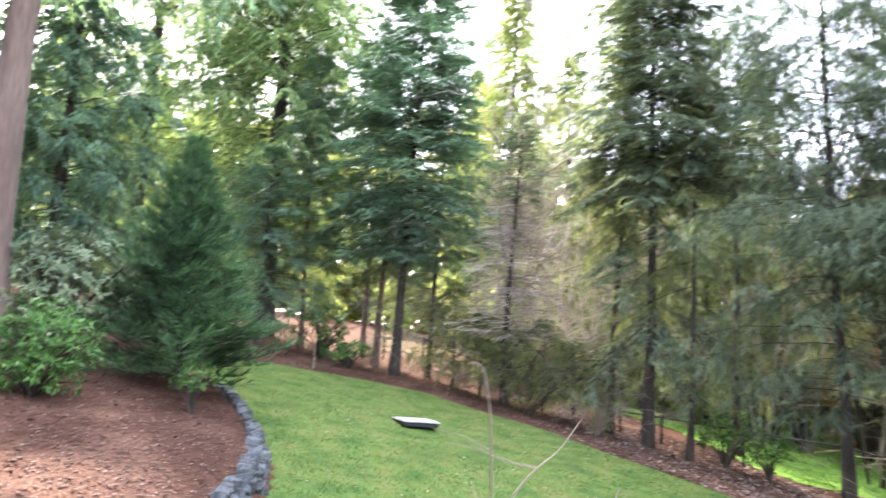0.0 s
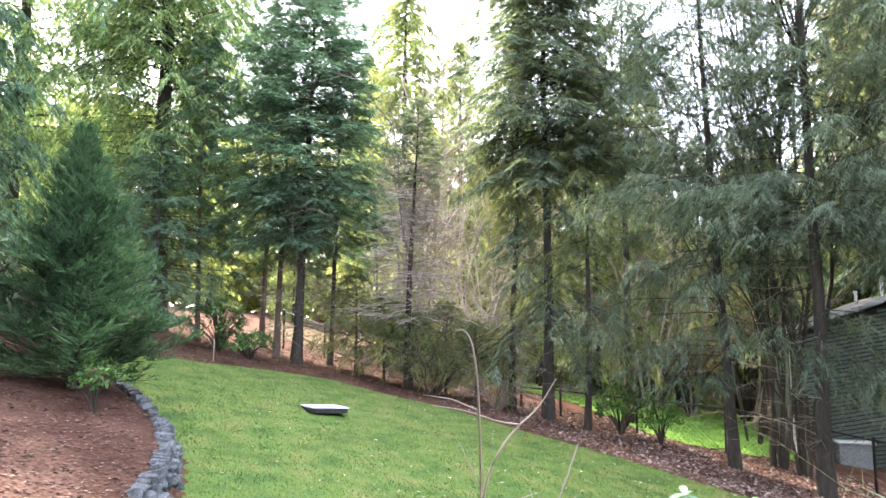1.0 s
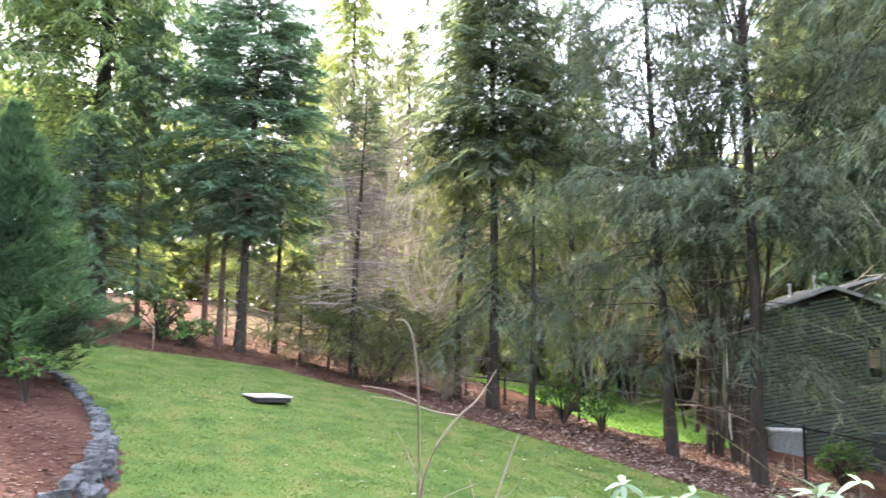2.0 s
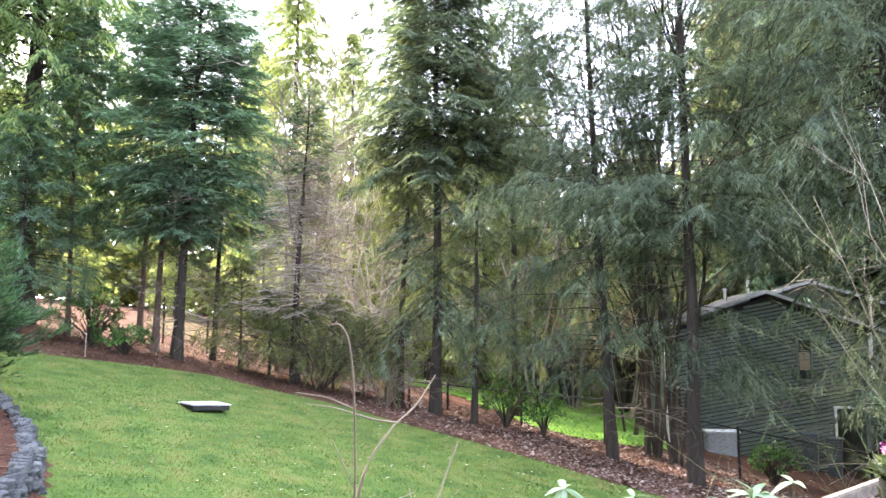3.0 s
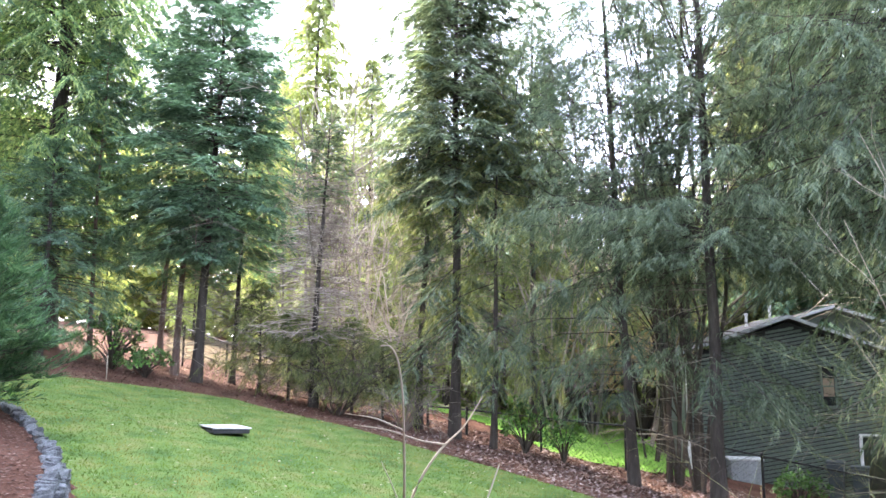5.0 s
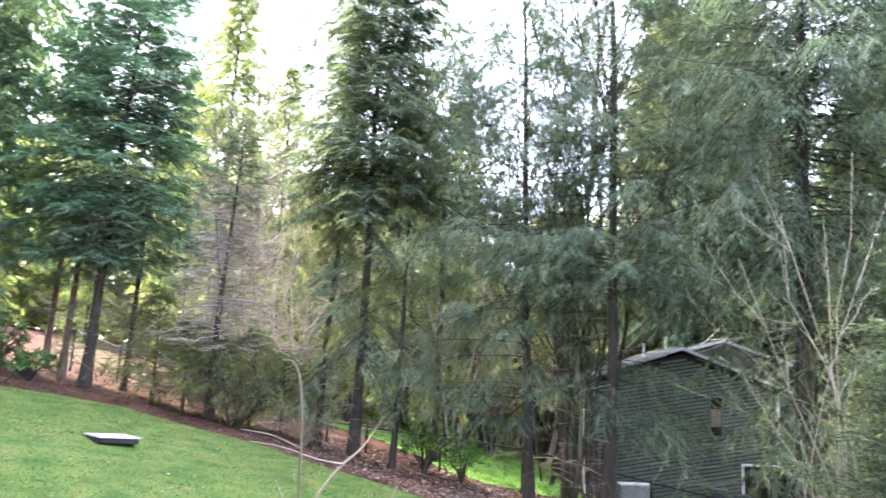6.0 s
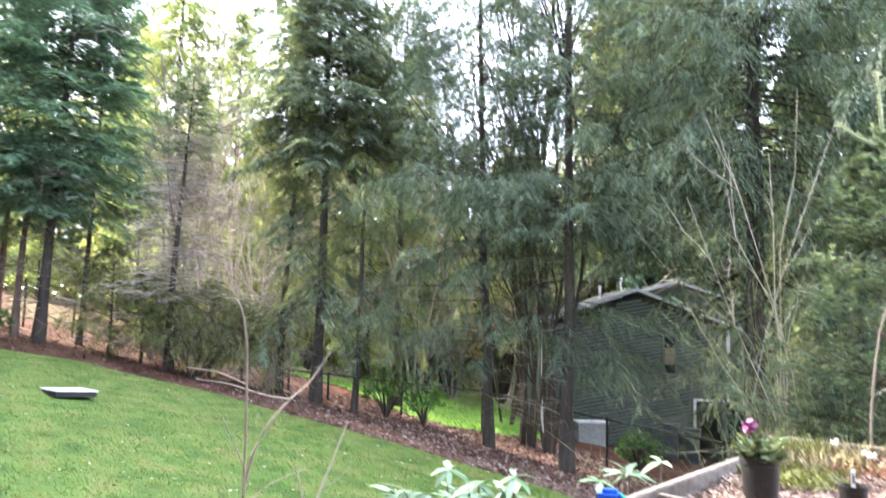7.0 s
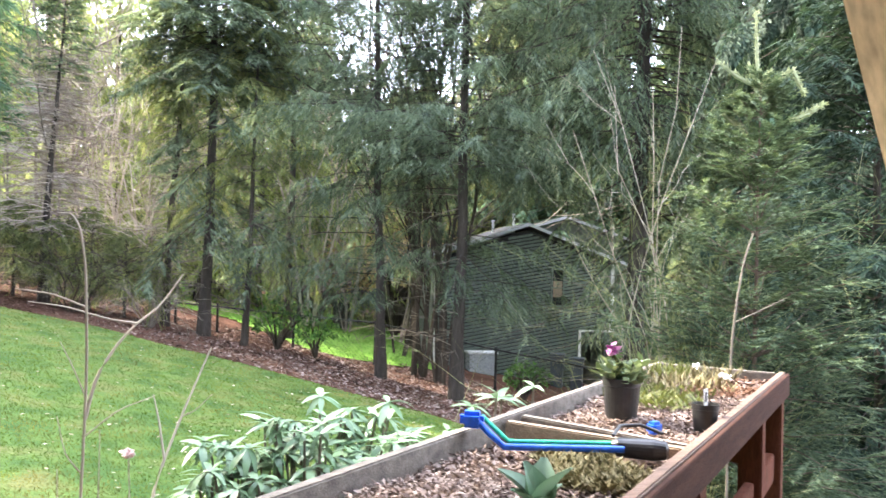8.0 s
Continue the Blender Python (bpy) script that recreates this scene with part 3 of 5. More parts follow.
# ---- the row of firs along the lawn's far edge ----
FW = dict(leaf=(0.18, 0.022), twigs=26, per=13)
FD = dict(leaf=(0.15, 0.015), twigs=36, per=18)
conifer("fir_tree", "mid green fir with a bare lower trunk at the lawn's edge", at_land(-6.88, 20.68), 12.4, 3.3, 2.6, M_FIR, M_BARK, n=320, thick=0.136, sag=0.14, hang=0.14, seed=11, lean=(0.024, 0), bare=50, power=0.42, low=0.6, twigs=34, per=14, leaf=(0.18, 0.034))
conifer("fir_tree", "tall dark fir with drooping boughs over a long bare trunk", at_land(-0.11, 19.4), 15.5, 6.1, 2.3, M_FIR_BLUE, M_BARK, n=340, thick=0.136, sag=0.22, hang=0.24, seed=12, bare=80, power=0.35, low=0.75, bias=0.85, skirt=(2.2, 22), dead=M_TWIG, twigs=34, per=14, leaf=(0.18, 0.034))
conifer("fir_tree", "thin fir with a sparse crown of drooping twigs", at_land(0.79, 18.8), 9.0, 4.4, 1.9, M_FIR_PALE, M_BARK, n=70, thick=0.080, sag=0.4, hang=0.5, seed=13, bare=60, low=0.8, skirt=(1.8, 9), **FD)
conifer("fir_tree", "slim fir with grey dead twigs and thin olive foliage", at_land(-1.0, 19.9), 10.5, 5.0, 1.7, M_FIR_PALE, M_BARK, n=80, thick=0.096, sag=0.35, hang=0.6, seed=14, bare=150, lean=(0.025, 0), skirt=(1.6, 14), **FD)
conifer("fir_tree", "dark blue-green fir with sparse hanging boughs", at_land(3.74, 17.4), 15.0, 4.4, 2.9, M_FIR_BLUE, M_BARK, n=185, thick=0.112, sag=0.2, hang=0.5, seed=15, bare=22, lean=(-0.037, 0), power=0.5, low=0.9, bias=1.15, skirt=(2.5, 9), rise=(30, 0), boughs=((3.5, 186, 3.7), (3.2, 200, 3.0), (2.3, 205, 2.5), (2.6, 170, 2.4), (5.6, 190, 3.0), (6.2, 150, 2.8), (5.9, 20, 2.6), (2.0, 250, 1.8), (2.5, 182, 2.0), (1.9, 215, 2.2), (2.9, 225, 2.4)), limb=0.5, leaf=(0.17, 0.018), twigs=34, per=16)
conifer("fir_tree", "stout dark fir with broad blue-green boughs", at_land(5.03, 15.9), 16.0, 4.8, 2.6, M_FIR_BLUE, M_BARK, n=185, thick=0.136, sag=0.2, hang=0.45, seed=16, bare=22, lean=(-0.006, 0), power=0.5, low=0.9, bias=1.15, skirt=(3.0, 8), rise=(30, 0), boughs=((2.1, 355, 2.1), (2.3, 330, 1.7), (2.0, 30, 1.6), (5.6, 180, 2.6), (6.0, 350, 2.8), (5.2, 20, 2.6), (7.2, 10, 2.4), (1.9, 5, 1.6), (2.5, 345, 2.3), (2.2, 310, 1.5), (4.4, 190, 2.2), (4.9, 340, 2.6), (5.8, 200, 2.8)), limb=0.5, leaf=(0.17, 0.018), twigs=34, per=16)
conifer("fir_tree", "thin young fir trunk in the sunlit mulch", at_land(-10.0, 21.2), 9.5, 2.6, 1.9, M_FIR, M_BARK_RED, n=120, thick=0.072, seed=17, bare=30, **FW)
conifer("fir_tree", "slim fir with a reddish sunlit trunk", at_land(-8.8, 23.1), 11.0, 3.4, 2.0, M_FIR, M_BARK_RED, n=120, thick=0.088, seed=18, bare=30, **FW)
conifer("fir_tree", "slim fir with dark green boughs beside the shrubs", at_land(-7.75, 21.5), 10.0, 2.6, 1.9, M_FIR, M_BARK_RED, n=120, thick=0.096, seed=19, bare=30, lean=(0.02, 0), **FW)
conifer("fir_tree", "slim fir with a leaning trunk near the clearing", at_land(-6.3, 21.9), 9.5, 2.8, 1.8, M_FIR, M_BARK, n=100, thick=0.080, seed=20, bare=40, lean=(0.03, 0), **FW)
conifer("fir_tree", "pale green fir behind the row", at_land(3.4, 28.5), 11.5, 4.5, 2.2, M_FIR_PALE, M_BARK, n=110, thick=0.096, seed=30, bare=40, hang=0.6, power=0.6, **FW)

conifer("fir_tree", "dark fir in the second row", at_land(6.2, 24.5), 9.0, 4.0, 2.4, M_FIR_PALE, M_BARK, n=110, thick=0.120, seed=39, bare=30, hang=0.45, power=0.5, **FW)
conifer("fir_tree", "dark fir in the second row above the house roof", at_land(11.3, 27.6), 18.0, 5.0, 3.4, M_FIR_PALE, M_BARK, n=380, thick=0.128, seed=40, bare=20, hang=0.45, power=0.4, leaf=(0.2, 0.04), twigs=26, per=13)

conifer("fir_tree", "pale misty green fir in the second row", at_land(2.0, 21.6), 12.5, 5.4, 2.4, M_FIR_MIST, M_BARK, n=150, thick=0.12, seed=29, bare=30, hang=0.5, power=0.5, **FW)

# ---- taller trees to the west ----
CW = dict(leaf=(0.2, 0.052), sag=0.3, hang=0.6, rise=(35, 5), twigs=28, per=13)
conifer("cedar_tree", "tall cedar with sunlit yellow-green drooping sprays", at_land(-12.0, 22.5), 23.0, 2.8, 4.3, M_CEDAR, M_BARK, n=740, thick=0.3, seed=21, bare=30, power=0.5, **CW)
# added tree: takes the place of the cedar's own shaded interior
conifer("fir_tree", "low fir added for the tall cedar's shaded lower part", at_land(-10.6, 19.8), 5.6, 0.6, 2.6, M_FIR, M_BARK, n=130, thick=0.1, seed=22, bare=10, power=0.6, **FW)
conifer("cedar_tree", "cedar with dense sunlit yellow-green sprays", at_land(-17.8, 23.4), 21.0, 1.5, 4.4, M_CEDAR, M_BARK, n=420, thick=0.3, seed=23, bare=20, power=0.5, **CW)
conifer("cedar_tree", "green cedar at the edge of the wood", at_land(-13.6, 15.2), 9.5, 1.0, 3.0, M_FIR, M_BARK, n=170, thick=0.2, seed=24, bare=10, power=0.55, **CW)
conifer("big_fir_tree", "big fir with a thick reddish brown trunk", at_land(-8.92, 9.1), 19.0, 6.2, 5.0, M_FIR, M_BARK_RED, n=230, twigs=22, per=9, leaf=(0.22, 0.06), thick=0.27, seed=25, bare=0, power=0.5, wave=0.0008)
# this fir and its copies stand out of view, added to block the sun
shade_fir = conifer("fir_tree", "unseen tall dense fir added to shade the lawn", at_land(-15.8, 11.8), 24.0, 0.8, 3.9, M_FIR, M_BARK, n=170, twigs=16, per=7, leaf=(0.5, 0.2), thick=0.3, seed=27, bare=0, power=0.3, group="western wood", wood=False)
for k_, (x, y) in enumerate(((-15.0, 8.2), (-15.5, 4.2), (-13.0, 0.6), (-15.0, -3.0), (-19.5, 10.5), (-18.5, 6.2), (-18.5, 1.5), (-13.5, -6.5))):
    copy_thing(shade_fir, pose(*at_land(x, y), 0, 0, 67 * k_))
conifer("young_conifer", "dense young conifer with soft green feathery foliage", at_land(-6.95, 10.9), 3.85, 0.12, 1.5, M_YOUNG, M_BARK, n=300, twigs=28, per=14, leaf=(0.13, 0.018), sag=0.0, hang=-0.2, rise=(62, 8), thick=0.06, seed=26, bare=0, power=0.95, low=0.95, bias=1.1, splay=0.45)

# ---- trees to the east ----
conifer("fir_tree", "big dark fir beside the green house", at_land(8.5, 14.8), 17.0, 6.0, 4.2, M_FIR_BLUE, M_BARK, n=470, twigs=30, per=14, leaf=(0.18, 0.03), thick=0.24, sag=0.3, hang=0.6, seed=31, bare=40, power=0.45, skirt=(3.2, 14))
conifer("fir_tree", "dark fir behind the green house", at_land(16.6, 18.2), 17.0, 1.5, 4.2, M_FIR, M_BARK, n=150, twigs=24, per=10, leaf=(0.2, 0.055), thick=0.26, sag=0.3, hang=0.5, seed=32, bare=20, power=0.5)
conifer("fir_tree", "tall dense fir behind the house roof", at_land(12.5, 26.5), 21.0, 1.5, 4.0, M_FIR, M_BARK, n=260, twigs=22, per=10, leaf=(0.26, 0.09), thick=0.26, hang=0.4, seed=36, bare=0, power=0.5)
conifer("fir_tree", "olive fir beyond the house corner", at_land(16.0, 21.5), 17.0, 1.5, 4.0, M_FIR_PALE, M_BARK, n=260, twigs=22, per=10, leaf=(0.26, 0.09), thick=0.26, hang=0.4, seed=37, bare=0, power=0.5)
conifer("fir_tree", "olive green fir behind the alder stems", at_land(11.2, 28.6), 18.5, 1.5, 3.4, M_FIR_PALE, M_BARK, n=280, twigs=22, per=10, leaf=(0.24, 0.08), thick=0.2, hang=0.4, seed=38, bare=20, power=0.55)
conifer("fir_tree", "dense dark fir at the house corner", at_land(11.4, 15.6), 17.0, 2.5, 3.8, M_FIR_BLUE, M_BARK, n=200, twigs=20, per=9, leaf=(0.26, 0.05), thick=0.24, hang=0.45, seed=71, bare=10, power=0.45)
conifer("fir_tree", "dark fir east of the house", at_land(12.4, 12.4), 16.0, 1.0, 3.6, M_FIR, M_BARK, n=170, twigs=20, per=9, leaf=(0.26, 0.055), thick=0.22, hang=0.4, seed=72, bare=0, power=0.5)


def weeping_cedar(label, at, height, reach, n, per, spray, seed):
    """A cedar whose limbs carry fan-shaped sprays that hang down in layers."""
    global rng
    rng = np.random.default_rng(seed)
    tree = thing("weeping_cedar", label, "tree", at)
    zs = np.linspace(0, 1, 10)
    dress("trunk", tube_mesh("trunk", [(np.stack([0 * zs, 0 * zs, zs * height - 0.2 * (zs == 0)], 1), 0.24 * (1 - 0.93 * zs))], 10), M_BARK, tree, smooth=True)
    # one fan: side shoots along a drooping rib, each shoot a row of scale leaves
    fan_p, fan_d = [], []
    for k in range(9):
        f = k / 8
        rib = np.array([0.25 * f, 0.0, -f + 0.1 * f * f])
        for side in (-1, 1):
            way = unit(np.array([0.25, side * (0.85 - 0.5 * f), -0.65 - 0.3 * f]))
            for m in range(4):
                fan_p.append(rib + way * m * 0.11 * (1.15 - 0.7 * f))
                fan_d.append(way + [0, side * 0.25 * (-1) ** m, 0])
    fan_p, fan_d = np.array(fan_p), np.array(fan_d)
    limbs, P, D, N, L = [], [], [], [], []
    for i in range(n):
        u = rng.random() ** 0.9
        az = i * 2.39996 + rng.normal(0, 0.3)
        out = np.array([math.cos(az), math.sin(az), 0.0])
        ln = reach * (1 - u) ** 0.5 * rng.uniform(0.65, 1.1) + 0.2
        pts = curve_pts([0, 0, 0.7 + u * (height - 0.8)], out + [0, 0, 0.25], ln, 0.5, 7, 0.015)
        limbs.append((pts, np.linspace(0.006 + 0.005 * ln, 0.003, 7)))
        for k in range(per):
            f = rng.uniform(0.3, 1.0) * 5.99
            p = pts[int(f)] + (pts[int(f) + 1] - pts[int(f)]) * (f - int(f))
            a = az + rng.normal(0, 0.7)
            x, y = np.array([math.cos(a), math.sin(a), 0]), np.array([-math.sin(a), math.cos(a), 0])
            basis = np.stack([x, y, [0, 0, 1.0]])
            size = spray * rng.uniform(0.6, 1.25)
            P.append(p + fan_p @ basis * size + rng.normal(0, 0.01, fan_p.shape))
            D.append(fan_d @ basis + rng.normal(0, 0.12, fan_d.shape))
            N.append(np.repeat(x[None] + rng.normal(0, 0.25, (1, 3)), len(fan_p), 0))
            L.append(np.full(len(fan_p), size))
    P, D, N, L = map(np.concatenate, (P, D, N, L))
    tagged(dress("branchwork", tube_mesh("branchwork", limbs, 3), M_BARK, tree), kind="stuff")
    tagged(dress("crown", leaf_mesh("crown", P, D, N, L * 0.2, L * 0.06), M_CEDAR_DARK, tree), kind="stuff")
    return tree


weeping_cedar("cedar with long hanging blue-green sprays", at_land(7.6, 7.2), 12.0, 3.0, 210, 18, 0.42, 33)
conifer("fir_tree", "dense dark fir in the eastern wood", at_land(11.5, 9.5), 15.0, 0.8, 3.8, M_FIR, M_BARK, n=120, twigs=24, per=10, leaf=(0.2, 0.055), thick=0.26, seed=34, bare=0, power=0.5)
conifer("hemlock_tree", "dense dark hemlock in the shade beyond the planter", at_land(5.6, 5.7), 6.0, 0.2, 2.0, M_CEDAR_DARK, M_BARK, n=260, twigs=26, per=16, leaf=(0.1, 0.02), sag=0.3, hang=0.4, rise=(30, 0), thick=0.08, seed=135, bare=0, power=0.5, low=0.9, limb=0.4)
spruce = conifer("young_spruce", "young spruce with pale upright shoots at its top", at_land(3.6, 4.74), 4.25, 0.3, 1.4, M_SPRUCE, M_BARK_RED, n=270, twigs=26, per=34, leaf=(0.042, 0.011), sag=0.06, hang=0.08, rise=(42, -4), thick=0.03, seed=35, bare=0, power=0.8, low=0.85, wave=0.0008, splay=0.85, tiers=0.27, bias=1.25, limb=0.35)
for tip, foot in (((-0.03, 0.0, 4.72), (0.0, 0.0, 4.15)), ((-0.2, 0.16, 4.4), (0.0, 0.02, 4.22)), ((0.17, -0.12, 4.32), (0.0, 0.0, 4.18)), ((0.22, -0.17, 4.16), (0.17, -0.12, 4.32)), ((0.32, -0.24, 4.08), (0.16, -0.11, 3.98)), ((-0.06, 0.07, 3.94), (-0.16, 0.15, 4.05)), ((-0.05, 0.03, 4.36), (0.0, 0.01, 4.2)), ((0.07, -0.02, 4.32), (0.01, 0.0, 4.2))):
    a, b_ = np.array(foot), np.array(tip)
    axis = tube_mesh("shoot", [(np.array([a, (a + b_) / 2 + [0, 0, -0.02], b_]), np.array([0.014, 0.012, 0.007]))], 6)
    shoot = dress("shoot", axis, M_TIPS, spruce, "pale new shoot")
    f = rng.random(160)[:, None]
    dd = unit(b_ - a) * 0.8 + rng.normal(0, 0.55, (160, 3))
    tagged(dress("needle", leaf_mesh("needle", a + (b_ - a) * f, dd, rng.normal(0, 1, (160, 3)), 0.04, 0.008), M_TIPS, shoot), kind="stuff")

# the three tan ones are added in place of a sunlit patch
leafy_bush("leaf_patch_tree", "small tan leafy tree standing in for a sunlit patch", at_land(8.05, 29.07), (1.0, 1.0, 6.03), (0.2, 0.1), 2600, M_SUNLIT_TAN, seed=60, category="tree", hollow=0.1)
leafy_bush("leaf_patch_tree", "broad tan leafy tree standing in for sunlit ground beyond the lawn", at_land(6.5, 28.6), (1.6, 1.2, 5.2), (0.2, 0.1), 2200, M_SUNLIT_TAN, seed=63, category="tree", hollow=0.1)
leafy_bush("leaf_patch_tree", "low tan leafy shrub standing in for a sunlit patch", at_land(4.4, 27.2), (1.5, 1.0, 3.2), (0.16, 0.08), 1500, M_SUNLIT_TAN, seed=64, hollow=0.1)
leafy_bush("leaf_patch_tree", "russet leafy shrub beyond the fence", at_land(3.3, 26.0), (1.2, 1.0, 2.6), (0.14, 0.07), 1100, M_LITTER, seed=61, hollow=0.1)

# ---- bare trees and undergrowth ----
bare_clump("alder_clump", "clump of slim bare dark alder stems", "tree", at_land(4.85, 18.53), 8, 11.5, 0.1, 0.055, M_TWIG_DARK, 3, 4, 41)
bare_clump("alder_clump", "clump of bare leafless stems with fine twigs", "tree", at_land(5.3, 18.0), 6, 11.5, 0.1, 0.05, M_TWIG_DARK, 3, 4, 42)
bare_clump("bare_tree", "pale leafless tree with fine branching twigs", "tree", at_land(-3.6, 22.5), 3, 8.0, 0.2, 0.05, M_TWIG, 3, 5, 43, 0.75, 0.03)
bare_clump("bare_tree", "leafless grey tree with upswept twigs", "tree", at_land(-4.7, 23.5), 3, 9.5, 0.15, 0.05, M_TWIG, 3, 5, 44, 0.75, 0.03)
bare_clump("bare_tree", "pale leafless thicket tree with dense fine twigs", "tree", at_land(-2.4, 22.6), 5, 6.0, 0.28, 0.035, M_TWIG_PALE, 3, 5, 67, 0.75, 0.03)
bare_clump("bare_tree", "tan leafless thicket tree with crossing twigs", "tree", at_land(-4.4, 21.8), 4, 5.5, 0.28, 0.03, M_TWIG, 3, 5, 68, 0.75, 0.03)
bare_clump("bare_tree", "pale tan leafless thicket beyond the fence", "tree", at_land(-1.6, 24.5), 5, 6.5, 0.25, 0.035, M_TWIG_PALE, 3, 5, 167, 0.75, 0.03)
bare_clump("bare_tree", "tan leafless thicket tree with arching twigs", "tree", at_land(-3.2, 24.8), 5, 7.0, 0.25, 0.035, M_TWIG_PALE, 3, 5, 168, 0.75, 0.03)
bare_clump("bare_tree", "grey leafless tree behind the alder clump", "tree", at_land(5.2, 22.0), 3, 12.5, 0.12, 0.045, M_TWIG_DARK, 3, 5, 169, 0.45)
# these four get pale twigs so that they look lit while shaded
bare_clump("bare_tree", "leafless grey tree beyond the fence", "tree", at_land(3.0, 25.5), 4, 9.0, 0.18, 0.05, M_TWIG_PALE, 3, 5, 45, 0.45)
bare_clump("bare_tree", "leafless tree behind the alder stems", "tree", at_land(6.0, 26.0), 4, 9.0, 0.2, 0.05, M_TWIG_PALE, 3, 5, 46, 0.45)
bare_clump("bare_tree", "pale leafless thicket behind the neighbouring lawn", "tree", at_land(4.4, 26.5), 6, 6.0, 0.25, 0.03, M_TWIG_PALE, 3, 5, 171, 0.5)
bare_clump("bare_tree", "pale twiggy thicket at the far side of the lawn", "tree", at_land(1.8, 28.0), 6, 6.5, 0.25, 0.03, M_TWIG_PALE, 3, 5, 172, 0.5)
dying = conifer("dead_conifer", "dying conifer of bare level grey branches below a dark top", at_land(-3.72, 20.3), 7.7, 5.4, 0.75, M_FIR_BLUE, M_BARK, n=70, twigs=10, per=10, thick=0.1, seed=47, bare=0, hang=0.1, sag=0.1, lean=(0.03, 0), power=0.6)
level = []
for i in range(260):
    z = rng.uniform(1.7, 5.9)
    a = rng.uniform(0, 2 * math.pi)
    d = np.array([math.cos(a), math.sin(a), rng.normal(0.04, 0.1)])
    ln = (1.9 - 0.22 * z) * rng.uniform(0.6, 1.15)
    pts = curve_pts([0.03 * z, 0, z], d, ln, 0.1, 6, 0.02)
    level.append((pts, np.linspace(0.014, 0.006, 6)))
    for k_ in range(12):
        q = pts[rng.integers(1, 6)]
        dd = unit(d * 0.7 + rng.normal(0, 0.5, 3) * [1, 1, 0.35])
        level.append((curve_pts(q, dd, ln * rng.uniform(0.15, 0.4), 0.15, 3, 0.03), np.linspace(0.007, 0.004, 3)))
tagged(dress("deadwood", tube_mesh("deadwood", level, 3), M_DEAD, dying), kind="stuff")
bare_clump("arching_shrub", "leafless shrub of arching dark stems", "shrub", at_land(-3.0, 19.6), 16, 2.4, 0.7, 0.018, M_TWIG_DARK, 2, 4, 48, 0.5, -0.15)
bare_clump("arching_shrub", "grey twiggy shrub at the lawn's edge", "shrub", at_land(-1.3, 19.0), 14, 1.7, 0.6, 0.014, M_TWIG, 2, 4, 49, 0.5, -0.2)
conifer("hemlock_bush", "low hemlock with dull dark green sprays", at_land(-5.3, 21.0), 2.9, 0.55, 1.7, M_FIR_PALE, M_BARK, n=62, twigs=20, per=10, sag=0.45, hang=0.55, thick=0.04, seed=50, bare=35, rise=(30, 18), leaf=(0.15, 0.017), power=0.75, low=0.8, dead=M_TWIG)
conifer("hemlock_bush", "low hemlock spreading over the mulch", at_land(-4.4, 20.5), 2.3, 0.55, 1.7, M_FIR_PALE, M_BARK, n=62, twigs=20, per=10, sag=0.45, hang=0.55, thick=0.04, seed=51, bare=35, rise=(30, 18), leaf=(0.15, 0.017), power=0.75, low=0.8, dead=M_TWIG)
conifer("hemlock_bush", "drooping hemlock bush among arching stems", at_land(-3.6, 20.3), 2.0, 0.55, 1.7, M_FIR_PALE, M_BARK, n=62, twigs=20, per=10, sag=0.45, hang=0.55, thick=0.04, seed=150, bare=35, rise=(30, 18), leaf=(0.15, 0.017), power=0.75, low=0.8, dead=M_TWIG)
conifer("hemlock_bush", "olive hemlock bush at the lawn's edge", at_land(-2.7, 20.2), 2.4, 0.55, 1.7, M_FIR_PALE, M_BARK, n=62, twigs=20, per=10, sag=0.45, hang=0.55, thick=0.04, seed=151, bare=35, rise=(30, 18), leaf=(0.15, 0.017), power=0.75, low=0.8, dead=M_TWIG)
conifer("hemlock_bush", "thin drooping hemlock bush by the slim trunks", at_land(-1.9, 19.9), 2.0, 0.55, 1.7, M_FIR_PALE, M_BARK, n=62, twigs=20, per=10, sag=0.45, hang=0.55, thick=0.04, seed=152, bare=35, rise=(30, 18), leaf=(0.15, 0.017), power=0.75, low=0.8, dead=M_TWIG)
leafy_bush("evergreen_shrub", "dark evergreen shrub by the fence", at_land(1.55, 19.0), (0.62, 0.6, 1.25), (0.11, 0.045), 900, M_SHRUB, seed=52, stems=4)
leafy_bush("evergreen_shrub", "thin evergreen shrub with yellow-green leaves", at_land(2.4, 18.5), (0.6, 0.55, 1.1), (0.1, 0.04), 520, M_BUSH, seed=53, stems=3, hollow=0.2)
leafy_bush("evergreen_shrub", "dark shrub below the slim firs", at_land(-8.9, 20.2), (0.75, 0.7, 1.5), (0.12, 0.045), 1000, M_SHRUB, seed=54)
leafy_bush("evergreen_shrub", "low glossy yellow-green shrub in the mulch", at_land(-7.9, 19.9), (0.7, 0.6, 0.75), (0.12, 0.05), 700, M_BUSH, seed=55)
leafy_bush("evergreen_shrub", "small sparse shrub under the young conifer", at_land(-5.75, 9.6), (0.32, 0.3, 0.7), (0.09, 0.04), 300, M_SHRUB, seed=56, stems=3)
leafy_bush("rhododendron_bush", "round grey-green rhododendron beside the big trunk", at_land(-8.6, 10.2), (1.05, 1.0, 2.1), (0.14, 0.045), 3000, M_GREYBUSH, seed=57, droop=0.3, lowest=-0.8)
leafy_bush("round_bush", "low round bright green bush in the mulch", at_land(-6.75, 7.85), (0.68, 0.65, 1.1), (0.09, 0.03), 3400, M_BUSH, seed=58, lowest=-0.95)
leafy_bush("evergreen_shrub", "yellow-green shrub before the green house", at_land(7.2, 17.5), (0.55, 0.5, 0.95), (0.1, 0.045), 700, M_BUSH, seed=59)

